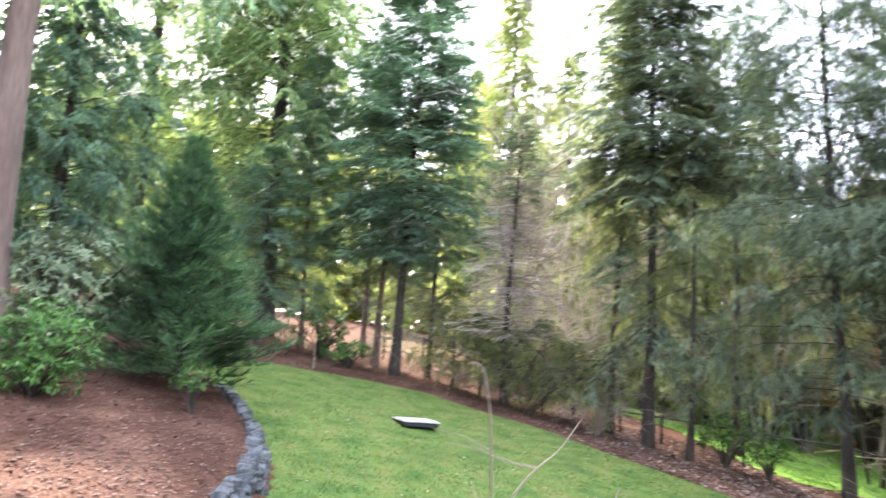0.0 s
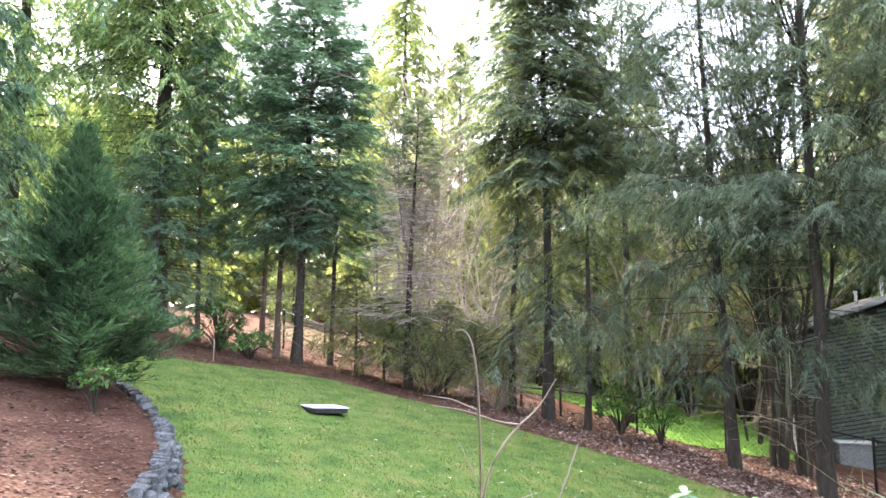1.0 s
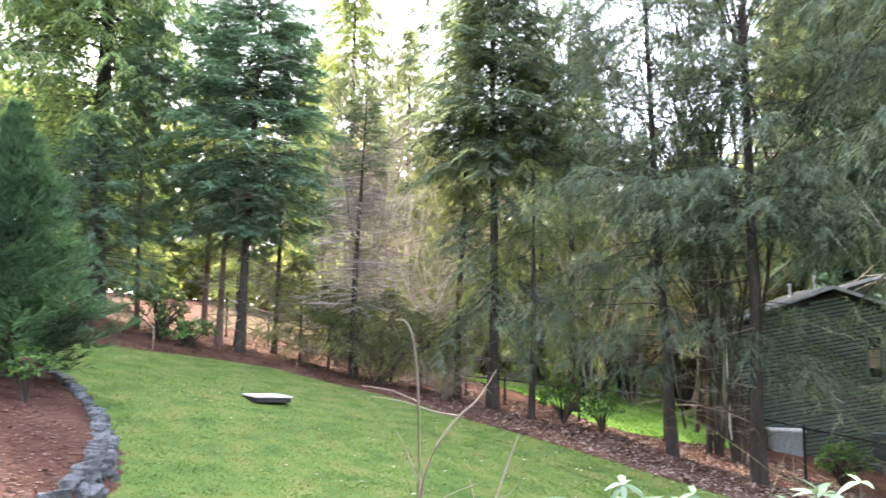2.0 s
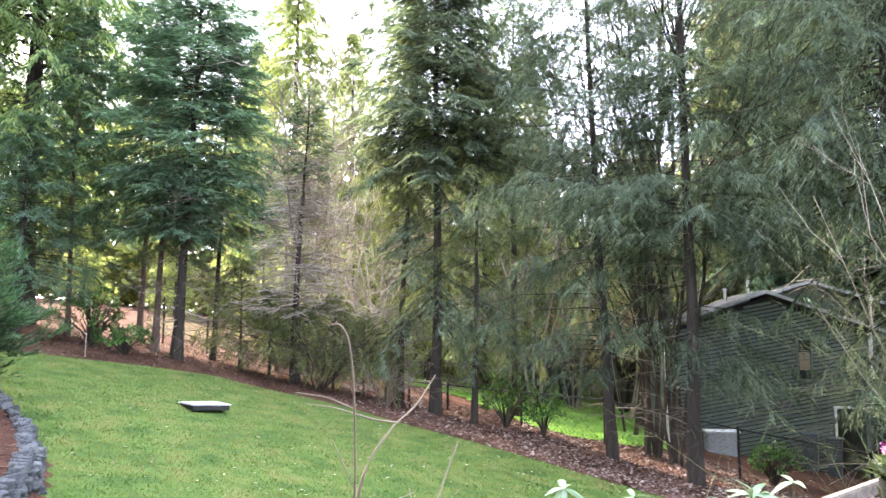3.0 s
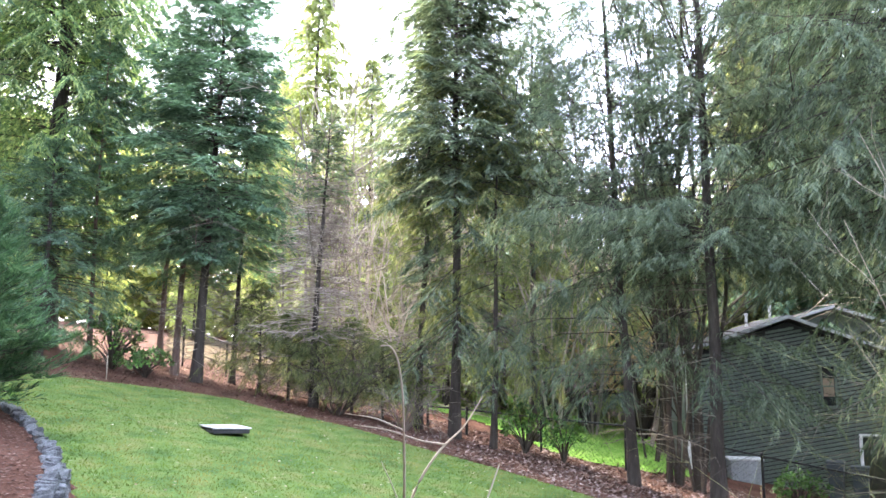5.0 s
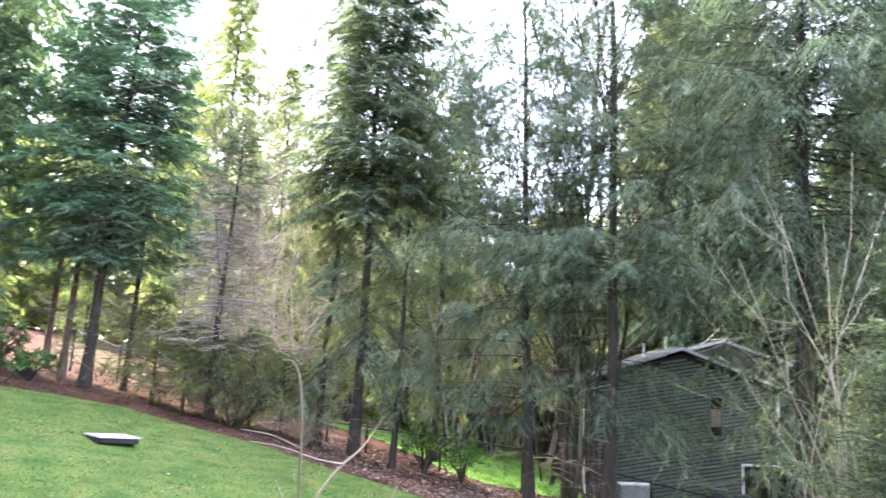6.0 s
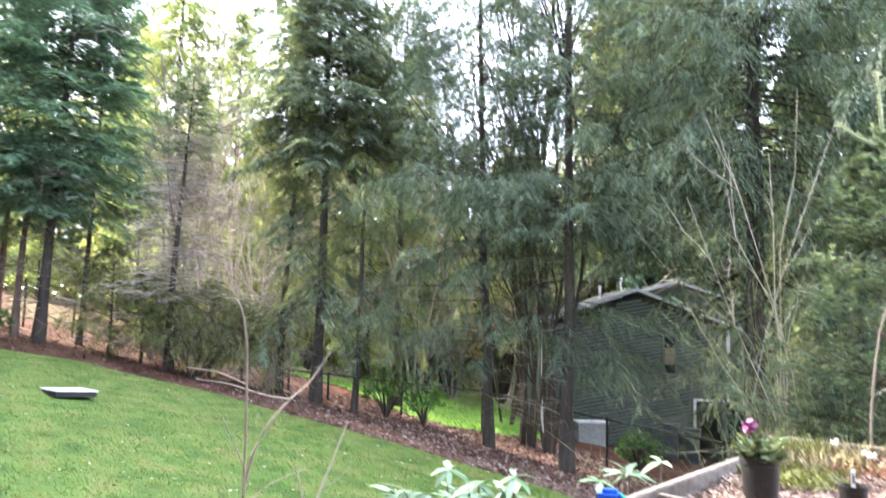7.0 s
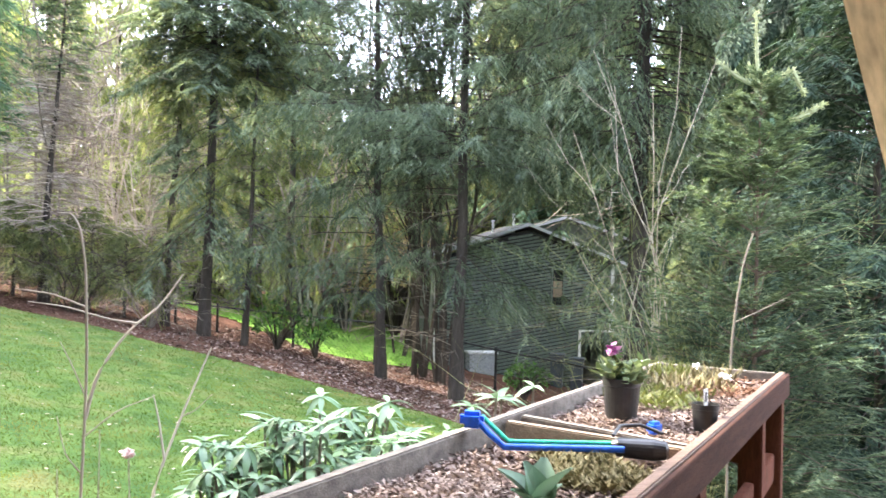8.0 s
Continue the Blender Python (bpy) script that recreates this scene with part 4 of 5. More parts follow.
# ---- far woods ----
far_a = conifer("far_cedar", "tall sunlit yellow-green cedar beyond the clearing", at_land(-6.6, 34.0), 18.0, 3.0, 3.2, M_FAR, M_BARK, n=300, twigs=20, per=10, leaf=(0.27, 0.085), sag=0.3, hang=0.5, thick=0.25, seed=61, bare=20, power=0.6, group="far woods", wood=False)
far_b = conifer("far_fir", "fir in the far woods", at_land(-1.5, 38.0), 12.5, 1.5, 2.8, M_FAR_GREEN, M_BARK, n=170, twigs=12, per=8, leaf=(0.42, 0.13), thick=0.2, seed=62, bare=10, power=0.7, group="far woods", wood=False)
far_c = bare_clump("far_bare_tree", "leafless tree in the far woods", "tree", at_land(1.5, 34.0), 4, 9.0, 0.2, 0.08, M_TWIG, 3, 3, 63, 0.45)
far_c["group"] = "far woods"
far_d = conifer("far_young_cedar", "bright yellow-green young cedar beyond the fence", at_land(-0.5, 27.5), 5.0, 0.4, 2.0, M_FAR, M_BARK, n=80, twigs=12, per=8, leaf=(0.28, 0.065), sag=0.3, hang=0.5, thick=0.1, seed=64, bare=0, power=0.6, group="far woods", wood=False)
pick = random.Random(5)
for k_, (x, y, s) in enumerate(((12.4, 31.0, 1.9), (14.8, 31.5, 1.9), (8.2, 35.5, 0.9), (3.6, 34.0, 1.2), (6.2, 34.5, 0.9), (10.0, 38.0, 1.0))):
    copy = copy_thing(far_b, pose(*at_land(x, y), 0, 0, 50 * k_))
    copy.scale = (s * 0.8, s * 0.8, s)
for x, y, which in [(-9.0, 37, 0), (-4.3, 36, 0), (-24, 26, 1), (-26, 20, 1), (-27, 14, 1), (1.5, 41, 1), (8, 39, 1), (11, 35, 1), (15, 33, 1), (18, 28, 1),
                    (21, 24, 1), (22, 18, 1), (19, 13, 1), (18, 8, 1), (-6.5, 47, 1), (-2.5, 44, 1), (2, 49, 1), (9, 47, 1), (18, 41, 1), (26, 34, 1), (28, 26, 1), (-1.8, 32.5, 2), (1.2, 32, 2),
                    (3.6, 31.5, 2), (6.2, 31.5, 2), (8.5, 31, 2), (11, 30.5, 2), (-3.8, 33.5, 2), (4.9, 34, 2), (0, 35, 3), (3.0, 35.5, 3), (6.8, 35, 3), (-2.6, 37.5, 3), (-6.4, 40, 3), (-11, 41, 3), (-15, 42, 3),
                    (10, 32.5, 3), (15.8, 24.0, 3), (-3.2, 28.2, 3), (-0.8, 30.5, 3), (1.6, 31, 3), (3.6, 32.5, 3), (5.6, 31, 3), (-5.4, 29.5, 3), (17, 19, 3), (15, 15, 3), (16, 24, 1), (13, 31, 1), (17.5, 15.5, 1), (13.5, 27.5, 1), (16.5, 30, 1), (12.5, 36, 1), (-20, 43, 3), (-8.2, 39, 3), (-13, 38, 3), (-17, 37, 3), (-10.5, 42, 3), (-21, 35, 3), (-24, 32, 1)]:
    src = (far_a, far_b, far_c, far_d)[which]
    s = pick.uniform(0.75, 1.0) if which != 0 else pick.uniform(0.62, 0.9)
    if which == 1 and x > 5.5 and y < 38:
        s *= 0.8 if x / y < 0.37 else 1.45
    if y > 38:
        s *= 0.9
    copy = copy_thing(src, pose(*at_land(x, y), 0, 0, pick.uniform(0, 360)))
    copy.scale = (s, s, s)

for k_, (x, y, s) in enumerate(((0.3, 28.3, 1.6), (1.6, 29.4, 1.7), (2.9, 27.4, 1.3), (-1.3, 29.6, 1.5), (4.4, 29.0, 1.4), (-0.4, 26.4, 1.0))):
    copy = copy_thing(far_d, pose(*at_land(x, y), 0, 0, 75 * k_))
    copy.scale = (s * 0.85, s * 0.85, s)

# a distant belt of woods closing the view
rng = np.random.default_rng(66)
P, D, N, L = [], [], [], []
for i in range(230):
    a = radians(-78 + 156 * i / 229 + rng.normal(0, 1.0))
    r = rng.uniform(50, 66)
    x, y = r * math.sin(a), r * math.cos(a)
    h, w, m_ = rng.uniform(10.5, 15.5), rng.uniform(2.6, 4.6), 620
    u = rng.random(m_) ** 0.8
    az = rng.uniform(0, 2 * math.pi, m_)
    rad = w * (1 - u) ** 0.7 * rng.uniform(0.5, 1.05, m_)
    u = np.where(rng.random(m_) < 0.45, u * 0.3, u)
    P.append(np.stack([x + rad * np.cos(az), y + rad * np.sin(az), land_z(x, y) + 0.2 + u * h], 1))
    D.append(np.stack([np.cos(az), np.sin(az), rng.normal(-0.3, 0.4, m_)], 1))
    N.append(np.array([0, 0, 1.0]) + rng.normal(0, 0.5, (m_, 3)))
    L.append(rng.uniform(0.6, 1.2, m_))
P, D, N, L = map(np.concatenate, (P, D, N, L))
tagged(dress("far_woods", needle_mesh("far_woods", P, D, N, L, L * 0.5), M_BELT), "distant belt of mixed green woods, haze in its pale colour", "woods", kind="stuff")

# ---- the green house ----
HX, HY = 6.18, 22.0
hd = Vector((0.9962, -0.0872, 0))         # along its gable wall
hn = Vector((-0.0872, -0.9962, 0))        # out of that wall
HW, Z0, ZE, ZP = 5.5, -0.4, 3.64, 4.6


def on_wall(s, z, out=0.0):
    return Vector((HX, HY, 0)) + hd * s + hn * out + Vector((0, 0, z))


def wall_box(bm, s0, s1, z0, z1, o0, o1, bevel=0.0):
    """A box laid out along the gable wall."""
    m = Matrix((hd, hn, Vector((0, 0, 1)))).transposed().to_4x4()
    m.translation = on_wall((s0 + s1) / 2, (z0 + z1) / 2, (o0 + o1) / 2)
    made = bmesh.ops.create_cube(bm, size=1, matrix=m @ Matrix.Diagonal((abs(s1 - s0), abs(o1 - o0), abs(z1 - z0), 1)))
    if bevel:
        bmesh.ops.bevel(bm, geom=list({e for v in made["verts"] for e in v.link_edges}), offset=bevel, segments=1, affect="EDGES")


def prism(bm, outline, o0, o1):
    """An outline of (s, z) on the gable wall, pulled from o0 to o1."""
    a = [bm.verts.new(on_wall(s, z, o0)) for s, z in outline]
    b = [bm.verts.new(on_wall(s, z, o1)) for s, z in outline]
    bm.faces.new(a[::-1])
    bm.faces.new(b)
    for i in range(len(a)):
        j = (i + 1) % len(a)
        bm.faces.new((a[i], a[j], b[j], b[i]))
    bmesh.ops.recalc_face_normals(bm, faces=bm.faces)


house = thing("house", "dark green sided house with white trim behind the trees", "house")
bm = bmesh.new()
# backing coloured dark so the gaps between boards read as shaded
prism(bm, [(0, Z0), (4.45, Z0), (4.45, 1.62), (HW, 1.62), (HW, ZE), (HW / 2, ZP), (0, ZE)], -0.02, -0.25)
gable_wall = part("wall", bm, M_DARK, house, "backing wall with the board gaps' shade in its colour")
for s0 in (0.0, HW - 0.15):
    bm = bmesh.new()
    prism(bm, [(s0, Z0), (s0 + 0.15, Z0), (s0 + 0.15, ZE), (s0, ZE)], -0.25, -3.0)
    part("wall", bm, M_SIDING, house)
# the dimness inside the opening is painted on as a dark wall
bm = bmesh.new()
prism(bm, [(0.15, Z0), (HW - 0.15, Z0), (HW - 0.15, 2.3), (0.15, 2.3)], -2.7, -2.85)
part("wall", bm, M_DARK, house, "inner wall with the opening's shade in its colour")
LAP, RISE = 0.105, 0.19                  # the boards are laid on a slant, rising to the east
for k_ in range(58):
    zb = Z0 - 1.2 + k_ * LAP
    ss = np.linspace(0.1, HW - 0.1, 320)
    zz = zb + RISE * ss
    top = ZE + (ZP - ZE) * (1 - np.abs(ss - HW / 2) / (HW / 2))
    ok = (zz > Z0) & (zz + LAP < top - 0.02) & ((ss < 4.39) | (zz > 1.66))
    if ok.sum() < 6:
        continue
    s0, s1 = float(ss[ok][0]), float(ss[ok][-1])
    bm = bmesh.new()
    ends = [[bm.verts.new(on_wall(s, zb + RISE * s + up, o)) for o, up in ((-0.018, 0.0), (0.03, 0.0), (0.026, LAP * 0.68), (-0.018, LAP * 0.68))] for s in (s0, s1)]
    bm.faces.new(ends[0][::-1]), bm.faces.new(ends[1])
    for i in range(4):
        j = (i + 1) % 4
        bm.faces.new((ends[0][i], ends[0][j], ends[1][j], ends[1][i]))
    bmesh.ops.recalc_face_normals(bm, faces=bm.faces)
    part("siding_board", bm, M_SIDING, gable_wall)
for s in (0.05, HW - 0.05):
    bm = bmesh.new()
    wall_box(bm, s - 0.05, s + 0.05, Z0 if s < 1 else 1.68, ZE, -0.01, 0.056, 0.006)
    part("corner_board", bm, M_WHITE, house, "white corner trim board")
bm = bmesh.new()
for side in (-1, 1):
    prism(bm, [(HW / 2 + side * (HW / 2 + 0.35), ZE - 0.02), (HW / 2, ZP + 0.1), (HW / 2, ZP + 0.2), (HW / 2 + side * (HW / 2 + 0.35), ZE + 0.08)], 0.12, -3.2)
roof = part("roof", bm, M_ROOF, house)
for side in (-1, 1):
    bm = bmesh.new()
    prism(bm, [(HW / 2 + side * (HW / 2 + 0.36), ZE - 0.03), (HW / 2 - side * 0.002, ZP + 0.1), (HW / 2 - side * 0.002, ZP + 0.19), (HW / 2 + side * (HW / 2 + 0.36), ZE + 0.06)], 0.165, 0.124)
    part("rake_board", bm, M_UTIL, house, "pale grey rake board")
# the taller roof behind
BS, BO, BE, BP, BW = 4.78, -2.5, 4.12, 5.12, 3.2
bm = bmesh.new()
prism(bm, [(BS - BW, 2.5), (BS + BW, 2.5), (BS + BW, BE), (BS, BP - 0.06), (BS - BW, BE)], BO, BO - 0.2)
part("upper_wall", bm, M_SIDING, house)
bm = bmesh.new()
for side in (-1, 1):
    prism(bm, [(BS + side * (BW + 0.3), BE - 0.06), (BS, BP), (BS, BP + 0.1), (BS + side * (BW + 0.3), BE + 0.04)], BO + 0.3, BO - 3)
part("upper_roof", bm, M_ROOF, house)
for side in (-1, 1):
    bm = bmesh.new()
    prism(bm, [(BS + side * (BW + 0.31), BE - 0.05), (BS - side * 0.002, BP + 0.02), (BS - side * 0.002, BP + 0.11), (BS + side * (BW + 0.31), BE + 0.04)], BO + 0.345, BO + 0.304)
    part("rake_board", bm, M_UTIL, house, "pale grey rake board")
for s, o in ((2.0, -1.2), (2.75, -1.5)):
    bm = bmesh.new()
    zr = ZE + (ZP - ZE) * min(s, HW - s) / (HW / 2)
    lathe(bm, [(0.04, -0.1), (0.04, 0.42), (0.055, 0.43), (0.055, 0.47), (0.03, 0.48)], 12, on_wall(s, zr + 0.1, o))
    part("vent_pipe", bm, M_WHITE, house, "white roof vent pipe")
# opening at the corner, and the window
for s0, s1, z0, z1 in ((4.42, 4.49, Z0, 1.66), (4.49, HW + 0.02, 1.6, 1.66)):
    bm = bmesh.new()
    wall_box(bm, s0, s1, z0, z1, -0.25, 0.04, 0.008)
    part("door_trim", bm, M_WHITE, house, "white opening trim")
window = new("window")
window.parent = house
bm = bmesh.new()
wall_box(bm, 3.55, 3.87, 2.38, 3.42, 0.046, 0.054)
part("pane", bm, M_GLASS, window)
bm = bmesh.new()
for s0, s1, z0, z1 in ((3.5, 3.55, 2.33, 3.47), (3.87, 3.92, 2.33, 3.47), (3.55, 3.87, 2.33, 2.38), (3.55, 3.87, 3.42, 3.47), (3.55, 3.87, 2.88, 2.91)):
    wall_box(bm, s0, s1, z0, z1, 0.03, 0.085, 0.004)
part("frame", bm, M_SIDING, window)
bm = bmesh.new()
wall_box(bm, 3.57, 3.85, 2.62, 3.1, 0.055, 0.06)
part("blind", bm, M_PLANK, window, "beige blind half drawn")

# grey box and bins at the house's foot
util = thing("utility_box", "pale grey metal utility box at the house's foot", "utility box")
bm = bmesh.new()
wall_box(bm, 0.95, 1.75, 0.3, 0.98, 0.1, 0.6, 0.02)
part("body", bm, M_UTIL, util)
bm = bmesh.new()
wall_box(bm, 0.91, 1.79, 0.98, 1.03, 0.06, 0.64, 0.01)
part("lid", bm, M_WHITE, util)
for s in (3.6, 4.2):
    b = thing("wheelie_bin", "dark grey plastic bin standing by the house wall", "bin", on_wall(s, land_z(*on_wall(s, 0, 0.5)[:2]), 0.5), "bins by the wall")
    bm = bmesh.new()
    lathe(bm, [(0.22, 0), (0.27, 0.85), (0.29, 0.86), (0.29, 0.9)], 4)
    part("body", bm, M_BIN, b)
    bm = bmesh.new()
    box(bm, 0, 0, 0.94, 0.46, 0.46, 0.06, 45, 0.02)
    part("lid", bm, M_BIN, b)
    b.matrix_basis = pose(*b.location, 0, 0, 15)

# ---- chain-link fence ----
FENCE = [(-8.4, 23.9), (-6.85, 23.2), (-4.8, 22.4), (-2.8, 21.5), (-0.81, 20.72), (0.19, 20.24), (2.0, 19.75), (3.92, 19.15), (6.49, 17.55), (8.3, 15.61), (10.0, 13.8)]
TOPS = [4.42, 3.96, 3.3, 2.75, 2.33, 2.27, 2.12, 1.99, 1.5, 1.25, 1.0]
fence = tagged(thing("fence", "low black chain-link fence with a round top rail", "fence"), kind="structure")
for (x, y), zt in zip(FENCE, TOPS):
    bm = bmesh.new()
    zg = land_z(x, y) - 0.2
    lathe(bm, [(0.03, 0), (0.03, zt - zg + 0.02), (0.04, zt - zg + 0.03), (0.036, zt - zg + 0.06), (0.012, zt - zg + 0.08)], 10, (x, y, zg))
    part("post", bm, M_IRON, fence)
wires = []
for (a, za), (b, zb) in zip(list(zip(FENCE, TOPS)), list(zip(FENCE, TOPS))[1:]):
    dress("top_rail", tube_mesh("top_rail", [(np.array([(*a, za), (*b, zb)]), 0.021)], 8), M_IRON, fence)
    ln = math.dist(a, b)
    k = max(3, int(ln / 0.11))
    pa, pb = np.array([*a, za]), np.array([*b, zb])
    for i in range(-10, k):
        for back in (0, 1):
            u0, u1 = i / k, (i + 10) / k
            if u0 < 0 or u1 > 1:
                continue
            lo, hi = (pa + (pb - pa) * u0 - [0, 0, 1.05]), (pa + (pb - pa) * u1)
            if back:
                lo, hi = (pa + (pb - pa) * u1 - [0, 0, 1.05]), (pa + (pb - pa) * u0)
            wires.append((np.array([lo, hi]), 0.0022))
dress("chain_link", tube_mesh("chain_link", wires, 3), M_IRON, fence)

# ---- the lid in the lawn ----
lid = thing("utility_cover", "square weathered pale cover with dark sides on the lawn", "cover", (-4.13, 14.28, float(plain(np.array([-4.13]), np.array([14.28]))[0])))
lid.matrix_basis = pose(lid.location.x, lid.location.y, lid.location.z + 0.02, -0.8, 2.2, 0) @ pose(0, 0, 0, 0, 0, 38)
bm = bmesh.new()
box(bm, 0, 0, 0.045, 0.66, 0.66, 0.08, 0, 0.01)
part("frame", bm, M_DARK, lid)
for i in range(5):
    bm = bmesh.new()
    box(bm, -0.282 + i * 0.141, 0, 0.098, 0.137, 0.7, 0.022, 0, 0.005)
    part("board", bm, M_PAD, lid)
stake = thing("marker_stake", "thin pale garden stake at the lawn's edge", "stake", at_land(-8.15, 18.3))
bm = bmesh.new()
lathe(bm, [(0.012, -0.1), (0.012, 0.5), (0.016, 0.51), (0.01, 0.54)], 8)
part("rod", bm, M_TWIG_PALE, stake)

# ---- dry stone wall ----
wall = tagged(thing("stone_wall", "low dry stacked wall of grey stones along the bed", "wall"), kind="structure")
rocks = []
rk = random.Random(21)
for i in range(9):
    bm = bmesh.new()
    bmesh.ops.create_cube(bm, size=1.7)
    for v in bm.verts:
        v.co = Vector([c * rk.uniform(0.62, 1.08) for c in v.co])
    bmesh.ops.bevel(bm, geom=list(bm.edges), offset=0.16, segments=1, affect="EDGES")
    bmesh.ops.triangulate(bm, faces=bm.faces)
    bmesh.ops.subdivide_edges(bm, edges=[e for e in bm.edges if e.calc_length() > 0.9], cuts=1)
    off = Vector((i * 7.1, 3.3, 1.7))
    for v in bm.verts:
        v.co += v.co.normalized() * 0.22 * noise.noise(v.co * 1.9 + off)
    me = bpy.data.meshes.new("stone")
    bm.to_mesh(me)
    bm.free()
    me.materials.append(M_STONE)
    rocks.append(me)
seg = np.hypot(np.diff(WX), np.diff(WY))
along = np.concatenate([[0], np.cumsum(seg)])
rs = random.Random(9)
for course in range(4):
    s = 2.2 + course * 0.11
    while s < along[-1] - 0.3:
        w = rs.choice((0.12, 0.16, 0.2, 0.24, 0.3))
        x, y = float(np.interp(s, along, WX)), float(np.interp(s, along, WY))
        x2, y2 = float(np.interp(s + 0.1, along, WX)), float(np.interp(s + 0.1, along, WY))
        tall = float(np.interp(y, [6, 9, 12.9], [0.4, 0.34, 0.14]))
        h = 0.105
        if course * 0.095 < tall:
            ob = new("stone", rs.choice(rocks))
            ob.parent = wall
            zz = float(plain(np.array([x]), np.array([y]))[0]) + 0.04 + course * 0.095
            m = pose(x - 0.03 - course * 0.035 + rs.uniform(-0.03, 0.03), y, zz, rs.uniform(-18, 18), rs.uniform(-14, 14), math.degrees(math.atan2(y2 - y, x2 - x)) + rs.uniform(-14, 14))
            ob.matrix_basis = m @ Matrix.Diagonal((w * 0.6, rs.uniform(0.09, 0.15), h * rs.uniform(0.5, 0.75), 1))
        s += w * rs.uniform(0.85, 1.05)

# ---- the raised planter ----
pu = Vector((0.72, 0.694, 0)).normalized()        # along the planter
pn = Vector((pu.y, -pu.x, 0))                     # towards its outer (east) side
PC = Vector((2.615, 3.25, 2.94))                  # its far outer top corner
PW, PL, BH = 0.577, 3.4, 0.095


def on_box(along, across, z=0.0):
    """From the far outer corner: metres back along the planter, metres in across it, metres up from its rim."""
    return PC - pu * along - pn * across + Vector((0, 0, z))


planter = thing("raised_planter", "long raised wooden planter on posts, weathered boards", "planter")
for name, a, b, m, lab in (("side_board", on_box(-0.02, 0.02, -BH / 2), on_box(PL, 0.02, -BH / 2), M_BROWN, "brown stained side board"),
                           ("side_board", on_box(-0.02, PW - 0.02, -BH / 2), on_box(PL, PW - 0.02, -BH / 2), M_WOOD, "grey weathered side board"),
                           ("end_board", on_box(0.02, 0.042, -BH / 2 - 0.003), on_box(0.02, PW - 0.042, -BH / 2 - 0.003), M_WOOD, "grey weathered end board"),
                           ("cross_board", on_box(1.72, 0.042, -0.045), on_box(1.745, PW - 0.042, -0.03), M_PLANK, "fresh tan cross board"),
                           ("cross_board", on_box(1.63, 0.042, -0.055), on_box(1.64, PW - 0.042, -0.03), M_WOOD, "grey weathered cross board")):
    bm = bmesh.new()
    plank(bm, a, b, BH if "cross" not in name else 0.045, 0.03)
    part(name, bm, m, planter, lab)
bm = bmesh.new()
plank(bm, on_box(-0.02, -0.004, -BH / 2 - 0.006), on_box(PL, -0.004, -BH / 2 - 0.006), BH, 0.014, 0.002)
part("fascia", bm, M_FASCIA, planter, "reddish brown stained fascia")
bm = bmesh.new()
c = [on_box(0.04, 0.04, -BH - 0.015), on_box(PL, 0.04, -BH - 0.015), on_box(PL, PW - 0.04, -BH - 0.015), on_box(0.04, PW - 0.04, -BH - 0.015)]
lo = [bm.verts.new(v) for v in c]
hi = [bm.verts.new(v + Vector((0, 0, 0.03))) for v in c]
bm.faces.new(lo[::-1]), bm.faces.new(hi)
for i in range(4):
    bm.faces.new((lo[i], lo[(i + 1) % 4], hi[(i + 1) % 4], hi[i]))
part("bottom", bm, M_STAIN, planter)
g = 26
su, sv = np.meshgrid(np.linspace(0.05, PL - 0.02, 110), np.linspace(0.045, PW - 0.045, g), indexing="ij")
soil_z = -0.06 + 0.008 * np.sin(su * 5 + sv * 4) + 0.006 * np.sin(su * 13 - sv * 11) + 0.006 * rng.normal(size=su.shape)
base = np.array(PC)[None, None] - su[..., None] * np.array(pu) - sv[..., None] * np.array(pn)
base[..., 2] += soil_z
idx = np.arange(su.size).reshape(su.shape)
dress("soil", raw_mesh("soil", base.reshape(-1, 3), np.stack([idx[:-1, :-1], idx[1:, :-1], idx[1:, 1:], idx[:-1, 1:]], -1).reshape(-1, 4)), M_SOIL, planter, "dark soil with wood chips", True)
for along_, across_ in ((0.05, 0.05), (0.62, 0.05), (1.7, 0.05), (2.8, 0.05), (0.05, PW - 0.09), (1.7, PW - 0.09), (2.8, PW - 0.09)):
    bm = bmesh.new()
    top = on_box(along_, across_, -BH - 0.002)
    zg = land_z(top.x, top.y) - 0.05
    box(bm, top.x, top.y, (top.z + zg) / 2, 0.085, 0.085, top.z - zg, math.degrees(math.atan2(pu.y, pu.x)), 0.006)
    part("post", bm, M_STAIN, planter)
for a, b, h in ((0.1, 0.57, -0.40), (0.67, 1.65, -0.40), (0.1, 0.57, -1.5)):
    bm = bmesh.new()
    plank(bm, on_box(a, 0.05, h), on_box(b, 0.05, h), 0.12, 0.035)
    part("stretcher", bm, M_STAIN, planter)
for al in (0.05, 1.7, 2.8):
    bm = bmesh.new()
    plank(bm, on_box(al, 0.095, -0.35), on_box(al, PW - 0.135, -0.35), 0.12, 0.035)
    part("stretcher", bm, M_STAIN, planter)

q = np.stack([rng.uniform(0.06, PL - 0.05, 26000), rng.uniform(0.05, PW - 0.05, 26000)], 1)
pp = np.array(PC)[None] - q[:, :1] * np.array(pu) - q[:, 1:] * np.array(pn)
litter("wood_chips", pp[:, :2], PC.z - 0.062 + 0.008 * np.sin(q[:, 0] * 5 + q[:, 1] * 4) + 0.006 * np.sin(q[:, 0] * 13 - q[:, 1] * 11), 0.015, M_WCHIPS, "coarse brown wood chips over the planter's soil", "wood chips", 0.4, 0.5)

q = np.stack([rng.uniform(0.06, 0.62, 1500), rng.uniform(0.05, 0.3, 1500)], 1)
pp = np.array(PC)[None] - q[:, :1] * np.array(pu) - q[:, 1:] * np.array(pn)
